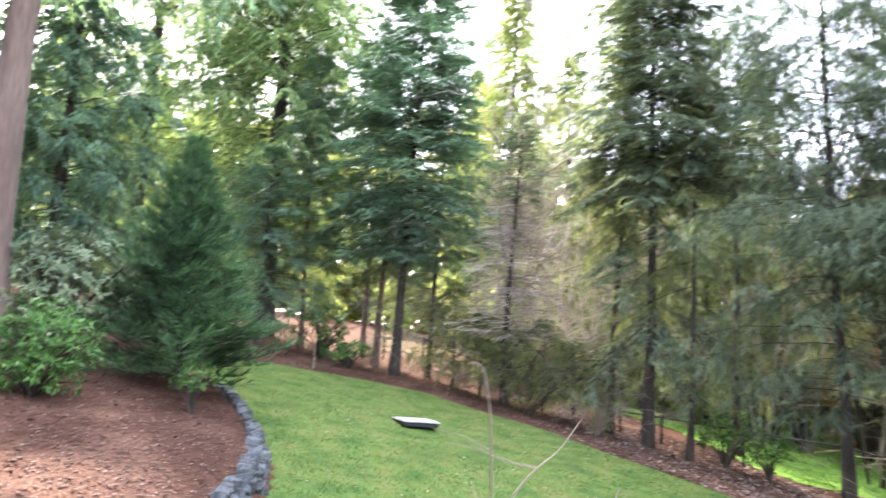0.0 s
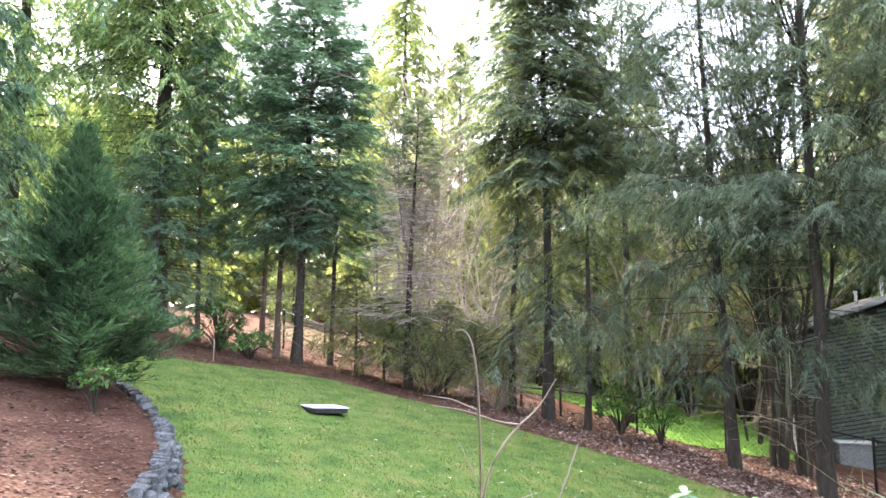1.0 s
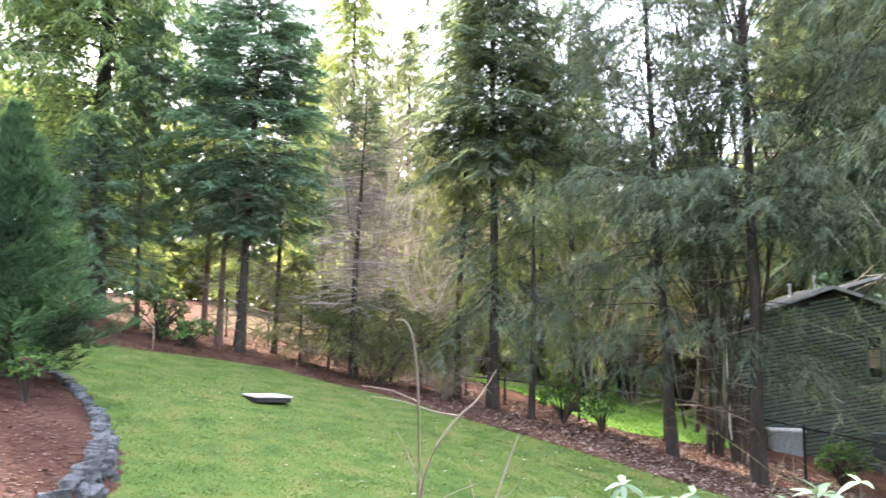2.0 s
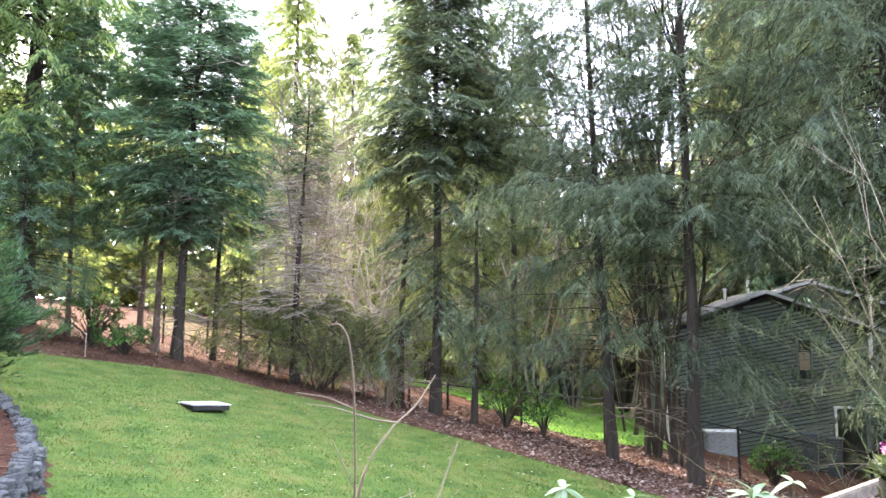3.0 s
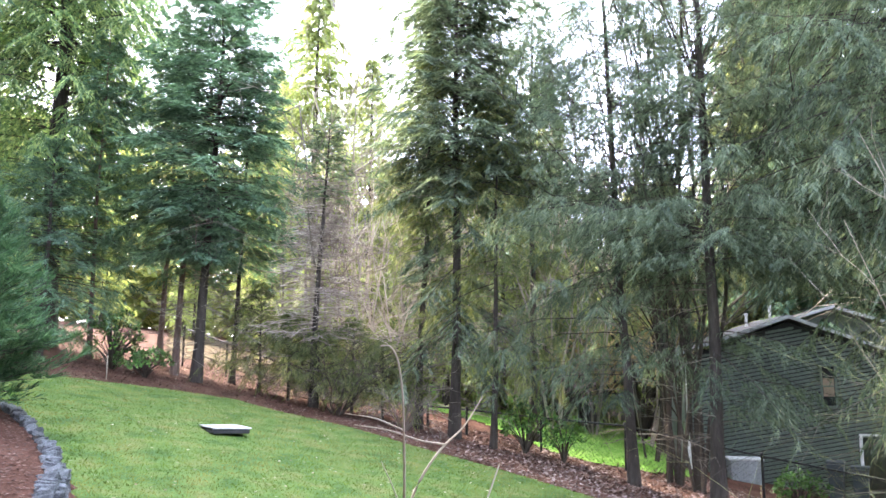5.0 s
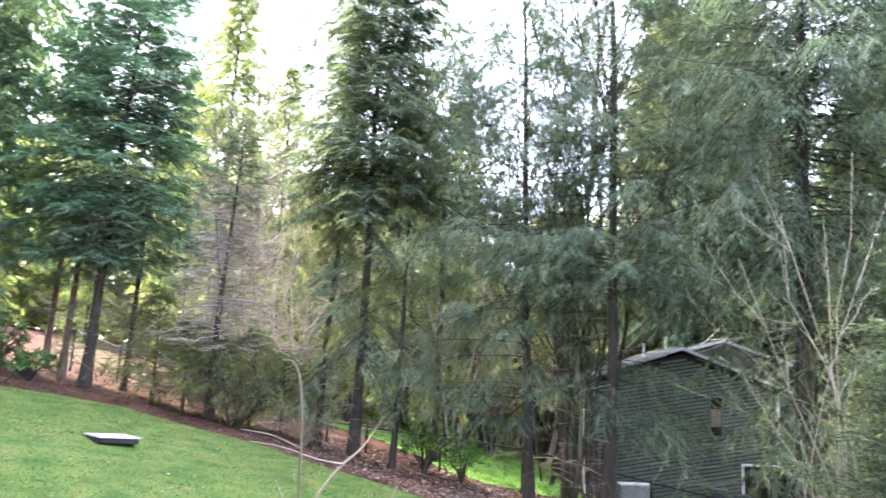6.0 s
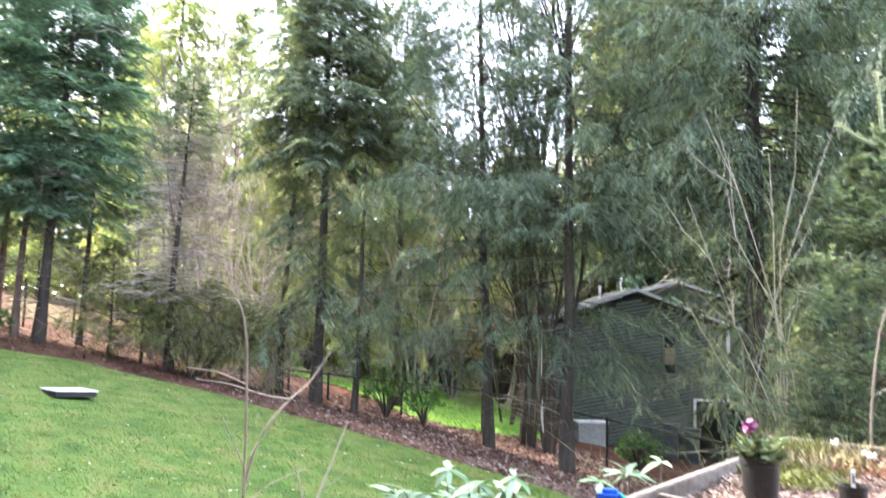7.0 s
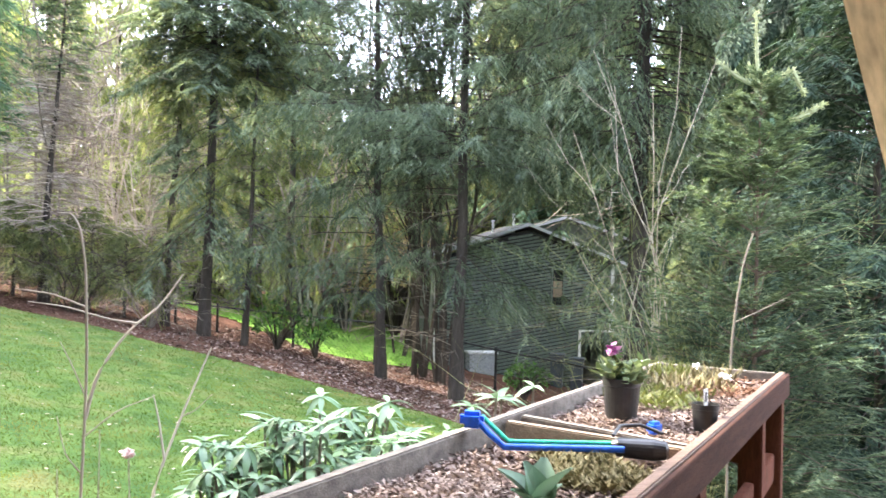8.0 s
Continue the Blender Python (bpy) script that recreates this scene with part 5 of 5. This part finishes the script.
litter("dry_leaves", pp[:, :2], PC.z - 0.052 + 0.0 * q[:, 0], 0.018, M_RUST, "rusty brown dry leaves at the planter's end", "leaf litter", 0.5, 0.5)


def tuft(name, label, category, centre, radius, n, length, width, material, up=0.6, seed=1):
    """A low clump of leaves on the planter."""
    global rng
    rng = np.random.default_rng(seed)
    r = radius * np.sqrt(rng.random(n))
    a = rng.uniform(0, 2 * math.pi, n)
    p = np.array(centre) + np.stack([r * np.cos(a), r * np.sin(a), np.zeros(n)], 1)
    d = spin(n, up + rng.normal(0, 0.4, n))
    nn = np.array([0, 0, 1.0]) + rng.normal(0, 0.5, (n, 3))
    s = rng.uniform(0.5, 1.3, n)
    return tagged(dress(name, leaf_mesh(name, p, d, nn, s * length, s * width), material), label, category, kind="stuff")


tuft("groundcover", "dry yellow-green creeping groundcover", "groundcover", on_box(2.05, 0.17, -0.045), 0.12, 2400, 0.03, 0.008, M_MOSS, 0.7, 71)
tuft("groundcover", "dry yellow-green creeping groundcover", "groundcover", on_box(1.92, 0.27, -0.045), 0.1, 1500, 0.03, 0.008, M_MOSS, 0.7, 72)
tuft("weeds", "yellow-green weeds growing in the planter", "plant", on_box(0.62, 0.36, -0.05), 0.17, 230, 0.035, 0.012, M_WEED, 0.9, 73)
tuft("weeds", "dry tan stalks and small leaves", "plant", on_box(0.3, 0.4, -0.05), 0.16, 200, 0.06, 0.008, M_MOSS, 1.2, 74)
tuft("weeds", "yellow-green leaves at the planter's edge", "plant", on_box(0.85, 0.47, -0.05), 0.1, 120, 0.045, 0.012, M_WEED, 1.0, 75)


tuft("weeds", "dry tan weed stalks in the wood chips", "plant", on_box(0.5, 0.3, -0.04), 0.17, 170, 0.06, 0.006, M_MOSS, 1.3, 76)
tuft("weeds", "pale green creeping weeds beside the pots", "plant", on_box(0.95, 0.3, -0.04), 0.14, 300, 0.05, 0.012, M_WEED, 0.6, 77)
tuft("weeds", "dry tan weeds along the planter's end", "plant", on_box(0.16, 0.3, -0.04), 0.13, 150, 0.07, 0.006, M_MOSS, 1.4, 78)
tuft("weeds", "tan and green weeds at the planter's corner", "plant", on_box(0.22, 0.46, -0.04), 0.1, 150, 0.08, 0.007, M_WEED, 1.6, 79)


def leaf_part(name, length, width, droop, fold=0.15, k=7):
    """A bent, folded leaf along +x, with a tapered outline."""
    bm = bmesh.new()
    rows = []
    for i in range(k):
        s = i / (k - 1)
        w = width / 2 * (math.sin(math.pi * min(0.97, 0.06 + 0.94 * s)) ** 0.7)
        x, z = length * s, -droop * length * s * s
        rows.append([bm.verts.new((x, -w, z + fold * w)), bm.verts.new((x, 0, z)), bm.verts.new((x, w, z + fold * w))])
    for a, b in zip(rows, rows[1:]):
        for j in range(2):
            bm.faces.new((a[j], b[j], b[j + 1], a[j + 1]))
    me = bpy.data.meshes.new(name)
    bm.to_mesh(me)
    bm.free()
    me.shade_smooth()
    return me


def leaf_material(name, dark, light, rough, trans=0.15):
    m, t, b = mat(name, rough)
    oi = t.nodes.new("ShaderNodeObjectInfo")
    c = ramp(t, oi.outputs["Random"], [(0.0, dark), (1.0, light)])
    c = mix(t, 1.0, c, ramp(t, noise_tex(t, 18, 4.0), [(0.3, (0.8, 0.8, 0.8)), (0.7, (1.15, 1.15, 1.1))]), "MULTIPLY")
    t.links.new(c, b.inputs["Base Color"])
    tr = t.nodes.new("ShaderNodeBsdfTranslucent")
    t.links.new(c, tr.inputs[0])
    ms = add(t, "ShaderNodeMixShader", Fac=trans)
    t.links.new(b.outputs[0], ms.inputs[1])
    t.links.new(tr.outputs[0], ms.inputs[2])
    t.links.new(ms.outputs[0], t.nodes["Material Output"].inputs[0])
    return m


M_RLEAF = leaf_material("glossy_rhododendron_leaf", (0.075, 0.145, 0.07), (0.18, 0.275, 0.16), 0.42)
M_ROSETTE = leaf_material("pale_rosette_leaf", (0.075, 0.15, 0.085), (0.16, 0.255, 0.155), 0.45, 0.2)
rleaves = []
for ln, wd, dr in ((0.1, 0.029, 0.5), (0.085, 0.026, 0.75), (0.11, 0.03, 0.3)):
    me = leaf_part("leaf", ln, wd, dr)
    me.materials.append(M_RLEAF)
    rleaves.append(me)


def whorls(plant, tips, per, lift, seed):
    """Whorls of leaves at the shoots' tips, each leaf a part."""
    r = random.Random(seed)
    for tip in tips:
        turn = r.uniform(0, 360)
        for i in range(per + r.randint(-1, 2)):
            ob = new("leaf", r.choice(rleaves))
            ob.parent = plant
            s = r.uniform(0.62, 1.05)
            ob.matrix_basis = Matrix.Translation(tip) @ pose(0, 0, 0, 0, 0, turn + i * 360 / per + r.uniform(-14, 14)) @ pose(0, 0, 0, r.uniform(-20, 20), -r.uniform(*lift), 0) @ Matrix.Diagonal((s, s, s, 1))


def rhododendron(label, foot, tips, per, lift, seed):
    plant = thing("rhododendron", label, "shrub")
    r = np.random.default_rng(seed)
    for tip in tips:
        tip, f = np.array(tip), np.array(foot) + r.normal(0, 0.05, 3) * [1, 1, 0]
        mid = (tip * 0.6 + f * 0.4) * [1, 1, 0] + [0, 0, f[2] * 0.35 + tip[2] * 0.65 - 0.05]
        dress("stem", tube_mesh("stem", [(np.array([f, (f + mid) / 2, mid, (mid + tip) / 2 + [0, 0, 0.01], tip]), np.linspace(0.014, 0.004, 5))], 5), M_TWIG, plant)
    whorls(plant, [Vector(t) for t in tips], per, lift, seed)
    return plant


rr = random.Random(4)
tips = [(0.58, 3.31, 2.86), (0.83, 3.26, 2.84), (0.5, 3.2, 2.72), (0.65, 3.2, 2.7), (0.36, 3.22, 2.66), (0.24, 3.2, 2.6), (0.73, 3.1, 2.68), (0.55, 3.05, 2.6), (0.42, 3.02, 2.55), (0.3, 2.98, 2.5), (0.16, 3.05, 2.5), (0.62, 2.92, 2.62)]
for _ in range(110):
    x = rr.uniform(0.15, 0.95)
    tips.append((x, rr.uniform(2.85, 3.4), 2.5 + 0.2 * rr.random() + 0.12 * math.sin((x - 0.1) * 3.3)))
rhododendron("glossy pale green rhododendron beside the planter", (0.5, 3.2, land_z(0.5, 3.2)), tips, 8, (-25, 40), 81)
rhododendron("small rhododendron with long pale leaves by the planter", (1.2, 3.3, land_z(1.2, 3.3)), [(1.12, 3.15, 2.84), (1.24, 3.2, 2.86), (1.02, 3.1, 2.76), (1.3, 3.3, 2.84), (1.5, 3.45, 2.86)], 7, (0, 45), 82)

rosette = thing("leaf_rosette", "pale green broad-leaved rosette in the planter", "plant", on_box(2.33, 0.19, -0.06))
big = leaf_part("leaf", 0.105, 0.058, 0.3, 0.7, 9)
big.materials.append(M_ROSETTE)
for i in range(9):
    ob = new("leaf", big)
    ob.parent = rosette
    s = rr.uniform(0.7, 1.1)
    ob.matrix_basis = pose(0, 0, 0, 0, 0, i * 137.5) @ pose(0, 0, 0, rr.uniform(-15, 15), -rr.uniform(48, 80), 0) @ Matrix.Diagonal((s, s, s, 1))


def flower_pot(label, at, r, h):
    pot = thing("flower_pot", label, "flower pot", at)
    bm = bmesh.new()
    lathe(bm, [(r * 0.78, 0), (r * 0.95, h * 0.84), (r, h * 0.85), (r, h), (r * 0.93, h), (r * 0.9, h * 0.86)], 28)
    part("body", bm, M_POT, pot)
    bm = bmesh.new()
    lathe(bm, [(r * 0.9, h * 0.86), (r * 0.88, h * 0.885), (r * 0.3, h * 0.9)], 20)
    part("soil", bm, M_SOIL, pot)
    return pot


big_pot = flower_pot("black plastic nursery pot on the planter's soil", on_box(1.33, 0.335, -0.065), 0.06, 0.152)
small_pot = flower_pot("small black plastic pot with a white label", on_box(1.33, 0.08, -0.064), 0.04, 0.098)
bm = bmesh.new()
box(bm, 0, 0, 0.115, 0.03, 0.003, 0.055, 35, 0.001)
part("label", bm, M_WHITE, small_pot, "white plastic plant label")
bm = bmesh.new()
box(bm, -0.001, -0.003, 0.118, 0.014, 0.002, 0.03, 35)
part("label_print", bm, M_BLACK, small_pot)
p0 = np.array(on_box(1.33, 0.335, -0.065)) + [0, 0, 0.14]
n = 260
rng = np.random.default_rng(83)
pansy = thing("potted_flower", "bushy potted flower with one magenta bloom", "flower", p0)
d = spin(n, rng.uniform(-0.1, 1.2, n))
p = spin(n, rng.uniform(0.0, 1.0, n)) * rng.uniform(0.01, 0.07, (n, 1))
dress("leaves", leaf_mesh("leaves", p, d, np.array([0, 0, 1.0]) + rng.normal(0, 0.5, (n, 3)), rng.uniform(0.03, 0.058, n), rng.uniform(0.018, 0.03, n)), M_GREYBUSH, pansy)
top = np.array([-0.045, -0.02, 0.095])
dress("stem", tube_mesh("stem", [(np.array([[0, 0, 0], [-0.02, -0.01, 0.05], top]), 0.003)], 5), M_WEED, pansy)
n = 34
dress("bloom", leaf_mesh("bloom", top + rng.normal(0, 0.006, (n, 3)), spin(n, rng.uniform(-0.2, 0.9, n)), np.array([0, 0, 1.0]) + rng.normal(0, 0.4, (n, 3)), 0.026, 0.022), M_PINK, pansy, "magenta pink petals")
for k_, (al, ac, h) in enumerate(((0.3, 0.22, 0.0), (0.27, 0.2, -0.015), (0.14, 0.36, 0.01))):
    fl = thing("white_flower", "small white bloom on a short stem", "flower", on_box(al, ac, -0.05))
    dress("stem", tube_mesh("stem", [(np.array([[0, 0, 0], [0.004, 0, 0.03 + h / 2], [0, 0, 0.05 + h]]), 0.002)], 4), M_WEED, fl)
    n = 26
    dress("bloom", leaf_mesh("bloom", np.array([0, 0, 0.05 + h]) + rng.normal(0, 0.006, (n, 3)), spin(n, rng.uniform(-0.2, 0.9, n)), np.array([0, 0, 1.0]) + rng.normal(0, 0.4, (n, 3)), 0.013, 0.011), M_PETAL, fl, "white petals")

# lawn sprinkler lying across the planter
spk = thing("lawn_sprinkler", "blue and green tube lawn sprinkler with a black head", "sprinkler")
hz = PC.z + 0.02


def pt(x, y, z):
    return np.array([x, y, z])


A, B, C_ = pt(0.838, 2.244, hz + 0.01), pt(0.891, 2.187, hz - 0.045), pt(1.16, 2.075, hz - 0.035)
dress("tube", tube_mesh("tube", [(np.array([A, A * 0.5 + B * 0.5 + [0, 0, -0.002], B, B * 0.6 + C_ * 0.4, C_]), 0.0085)], 10), M_BLUE, spk, "blue plastic tube", True)
off = pt(0.022, 0.03, 0.006)
dress("tube", tube_mesh("tube", [(np.array([A + off, A * 0.5 + B * 0.5 + off, B + off, B * 0.6 + C_ * 0.4 + off, C_ + off]), 0.0065)], 10), M_GREEN, spk, "green plastic tube", True)
bm = bmesh.new()
box(bm, 0.828, 2.255, hz + 0.012, 0.06, 0.042, 0.042, -25, 0.011)
part("motor", bm, M_BLUE, spk, "blue plastic housing")
bm = bmesh.new()
lathe(bm, [(0.014, -0.07), (0.024, -0.055), (0.027, 0.03), (0.022, 0.06), (0.014, 0.066)], 20)
bmesh.ops.transform(bm, matrix=Matrix.Translation(C_ + (0.045, 0.0, 0.0)) @ pose(0, 0, 0, 0, 90, -30), verts=bm.verts)
part("head", bm, M_BLACK, spk, "black plastic head")
dress("hose_clip", tube_mesh("hose_clip", [(np.array([C_ + [-0.02, 0.02, 0.03], C_ + [0.02, 0.06, 0.045], C_ + [0.08, 0.06, 0.045], C_ + [0.12, 0.02, 0.03]]), 0.005)], 6), M_BLACK, spk)
bm = bmesh.new()
box(bm, 1.396, 2.327, hz - 0.04, 0.04, 0.035, 0.035, 20, 0.008)
part("clip", bm, M_BLUE, spk, "small blue clip")

# ---- saplings close by ----
def stems(name, label, category, paths, material, sides=7):
    plant = thing(name, label, category)
    for nm, pts, r0, r1 in paths:
        pts = np.array(pts, float)
        fine = np.stack([np.interp(np.linspace(0, len(pts) - 1, len(pts) * 3), np.arange(len(pts)), pts[:, i]) for i in range(3)], 1)
        fine[1:-1] = (fine[:-2] + fine[1:-1] * 2 + fine[2:]) / 4
        dress(nm, tube_mesh(nm, [(fine, np.linspace(r0, r1, len(fine)))], sides), material, plant, smooth=True)
    return plant


stems("sapling", "thin leafless sapling with a bent tip", "sapling", [
    ("trunk", [(-0.1, 2.36, 0.4), (-0.1, 2.35, 1.8), (-0.095, 2.34, 2.75), (-0.09, 2.33, 3.0), (-0.088, 2.3, 3.15), (-0.092, 2.27, 3.33), (-0.105, 2.26, 3.42), (-0.125, 2.26, 3.452), (-0.15, 2.26, 3.45)], 0.0042, 0.002),
    ("branch", [(-0.09, 2.33, 2.98), (-0.07, 2.33, 3.08), (-0.03, 2.34, 3.15), (0.01, 2.36, 3.2), (0.06, 2.39, 3.24), (0.11, 2.42, 3.32)], 0.0045, 0.0015),
    ("branch", [(0.01, 2.36, 3.2), (-0.05, 2.34, 3.21), (-0.14, 2.33, 3.24), (-0.22, 2.33, 3.25)], 0.003, 0.001),
    ("branch", [(-0.09, 2.29, 3.24), (-0.16, 2.29, 3.27), (-0.24, 2.3, 3.28)], 0.0025, 0.001),
    ("stem", [(-0.06, 2.36, 0.4), (-0.055, 2.36, 2.5), (-0.06, 2.35, 2.95)], 0.003, 0.0012),
    ("stem", [(-0.13, 2.38, 0.4), (-0.135, 2.37, 2.5), (-0.15, 2.36, 2.86)], 0.003, 0.0012),
    ("branch", [(-0.09, 2.33, 3.03), (-0.12, 2.33, 3.1), (-0.15, 2.33, 3.16)], 0.002, 0.001),
    ("branch", [(-0.09, 2.33, 2.94), (-0.02, 2.33, 3.0), (0.06, 2.34, 3.03)], 0.002, 0.001),
    ("branch", [(-0.093, 2.34, 2.85), (-0.13, 2.33, 2.9), (-0.15, 2.33, 2.99)], 0.002, 0.001)], M_TWIG_PALE)
stems("dry_stalk", "thin pale dry stalks leaning over the lawn", "plant", [
    ("stalk", [(-0.02, 2.7, 2.2), (0.03, 2.77, 2.68), (0.1, 2.86, 2.88), (0.18, 2.95, 3.08)], 0.006, 0.0025),
    ("stalk", [(0.06, 2.8, 2.77), (0.04, 2.82, 2.88), (0.02, 2.85, 2.95)], 0.004, 0.0018),
    ("stalk", [(0.1, 2.86, 2.88), (0.14, 2.85, 2.9), (0.19, 2.85, 2.95)], 0.002, 0.001)], M_TWIG_PALE)
bud = thing("pale_bloom", "single round pale pink bloom on a thin stalk", "flower")
rng = np.random.default_rng(84)
n = 60
dress("bloom", leaf_mesh("bloom", np.array([-0.01, 2.5, 2.86]) + rng.normal(0, 0.003, (n, 3)), spin(n, rng.uniform(-1, 1.0, n)), rng.normal(0, 1, (n, 3)), 0.016, 0.014), M_PALEPINK, bud)
dress("stem", tube_mesh("stem", [(np.array([[0.0, 2.52, 2.1], [0.01, 2.51, 2.5], [-0.01, 2.5, 2.86]]), 0.0015)], 4), M_TWIG_PALE, bud)
stems("garden_stick", "bare upright garden stick behind the planter", "stick", [
    ("stick", [(2.9, 4.05, 0.4), (2.91, 4.05, 2.86), (2.93, 4.03, 3.2), (2.96, 4.01, 3.45), (3.01, 4.0, 3.6)], 0.008, 0.0045),
    ("twig", [(2.92, 4.04, 3.1), (3.05, 4.0, 3.17), (3.2, 3.95, 3.25)], 0.004, 0.002)], M_TWIG)


def cane_shrub(label, at, canes, material, seed, kids=5, r=0.0048):
    """Long upright canes, each bowed from the foot to its tip, with a few side shoots."""
    global rng
    rng = np.random.default_rng(seed)
    plant = thing("bare_shrub", label, "shrub", at)
    for tip, bow in canes:
        tip, u = np.array(tip, float), np.linspace(0, 1, 9)[:, None]
        foot = np.array([rng.normal(0, 0.2), rng.normal(0, 0.12), -0.05])
        pts = foot + (tip - foot) * u + np.array([bow, 0, 0]) * np.sin(u * math.pi) + rng.normal(0, 0.065, (9, 3)) * u
        cane = dress("cane", tube_mesh("cane", [(pts, np.linspace(r, r * 0.45, 9))], 6), material, plant, smooth=True)
        shoots = []
        for _ in range(kids):
            k = rng.integers(3, 8)
            d = unit(pts[k] - pts[k - 1]) + rng.normal(0, 0.42, 3)
            grow(shoots, pts[k], unit(d), rng.uniform(0.25, 0.8), r * 0.5, 1, 0.45, 3, 0.06, 0.04)
        tagged(dress("branchwork", tube_mesh("branchwork", shoots, 4), material, cane), kind="stuff")


cane_shrub("leafless shrub of long pale upright stems", at_land(3.25, 5.5), (((-0.45, 0.1, 4.55), 0.42), ((-0.72, -0.1, 3.9), 0.36), ((0.26, 0.0, 4.75), -0.1), ((-0.2, 0.2, 4.2), 0.3), ((0.55, 0.1, 4.6), -0.3), ((0.1, 0.1, 4.3), 0.22), ((-0.5, 0.1, 3.2), 0.3)), M_TWIG_PALE, 91)
bare_clump("twiggy_shrub", "low yellow-green twiggy shrub behind the planter", "shrub", at_land(3.35, 5.1), 26, 2.5, 0.13, 0.005, M_TWIG_GREEN, 3, 4, 97, 0.55, 0.06)

# ---- house behind the camera (unseen, put in to block light), deck and brace ----
bm = bmesh.new()
box(bm, 0.5, -3.6, 2.5, 16.0, 0.2, 5.0)
tagged(part("wall_south", bm, M_SIDING), "plain sided unseen house wall put behind the deck", "wall", kind="structure")
# ridge roof out of view, added only for the shade it throws
bm = bmesh.new()
for x in (-8.0, 9.0):
    rv = [bm.verts.new((x, y, z)) for y, z in ((-2.9, 5.2), (-7.5, 9.2), (-12.0, 5.2), (-12.0, 5.0), (-7.5, 8.95), (-2.9, 5.0))]
for i in range(6):
    bm.verts.ensure_lookup_table()
    j = (i + 1) % 6
    bm.faces.new((bm.verts[i], bm.verts[j], bm.verts[6 + j], bm.verts[6 + i]))
bm.faces.new([bm.verts[i] for i in (0, 1, 4, 5)]), bm.faces.new([bm.verts[i] for i in (1, 2, 3, 4)])
bm.faces.new([bm.verts[6 + i] for i in (5, 4, 1, 0)]), bm.faces.new([bm.verts[6 + i] for i in (4, 3, 2, 1)])
bmesh.ops.recalc_face_normals(bm, faces=bm.faces)
tagged(part("unseen_house_roof", bm, M_ROOF), "grey shingled unseen roof added to block light", "roof", kind="structure")
bm = bmesh.new()
box(bm, 0.5, -1.1, 4.66, 11.0, 5.2, 0.16)
tagged(part("deck_roof", bm, M_BEAM), "tan boarded roof over the deck", "roof", kind="structure")
bm = bmesh.new()
for i in range(22):
    box(bm, -0.6 + 0.0, -1.43 + i * 0.145, 1.8, 4.0, 0.138, 0.035, 0, 0.004)
tagged(part("deck", bm, M_STAIN), "stained wooden deck boards", "deck", kind="structure")
bm = bmesh.new()
plank(bm, (0.63, 1.05, 4.55), (1.2, 1.14, 3.16), 0.12, 0.09, 0.006)
brace = thing("roof_brace", "tan painted diagonal roof brace of the deck", "beam")
part("beam", bm, M_BEAM, brace)

# ---- ground cover ----
rng = np.random.default_rng(101)
near = lambda x, y: np.clip(1.15 - np.hypot(x, y) / 24, 0.25, 1)
grass("grass", LAWN, 170000, 0.034, 0.012, 0.015, "short mown grass blades of the lawn", near)
grass("grass_beyond_fence", NEXT_LAWN, 30000, 0.07, 0.02, 0.02, "short green grass beyond the fence", None, M_SUNLIT_BLADES)
STRIP = [(-10.5, 17.2), (-9.2, 17.1), (-7.6, 18.1), (-5.2, 18.8), (-2.4, 17.8), (0.08, 16.5), (2.2, 15.2), (3.7, 14.0), (6.0, 11.7), (9.0, 12.5), (8.0, 16.5), (6.2, 20.0), (3.0, 20.0), (0.8, 21.5), (-2.5, 23.0), (-6, 24.5), (-10.5, 24.0)]
q = scatter(STRIP, 17000, lambda x, y: np.clip(0.1 + (x + 2.5) / 5.0, 0.015, 1))
litter("fallen_leaves", q, land(q[:, 0], q[:, 1]), 0.075, M_LITTER, "pinkish brown fallen leaves under the trees", "leaf litter")
q = scatter(STRIP, 14000, lambda x, y: np.clip(0.6 - x / 8, 0.1, 1))
litter("bark_bits", q, land(q[:, 0], q[:, 1]), 0.05, M_CHIPS, "dark bark bits along the lawn's edge", "bark mulch")
BED = [(-3.3, 3.0), (-3.6, 6.8), (-4.1, 8.3), (-5.2, 10.2), (-7.6, 12.9), (-11.0, 14.5), (-13.0, 10.0), (-10.0, 4.0)]
q = scatter(BED, 24000)
litter("bark_chips", q, land(q[:, 0], q[:, 1]), 0.05, M_CHIPS, "reddish brown bark chips on the bed", "bark mulch", 0.14)
q = scatter(LAWN, 1300)
litter("lawn_leaves", q, plain(q[:, 0], q[:, 1]) + 0.04, 0.055, M_PALELEAF, "scattered pale fallen leaves on the lawn", "leaf litter", 0.1)
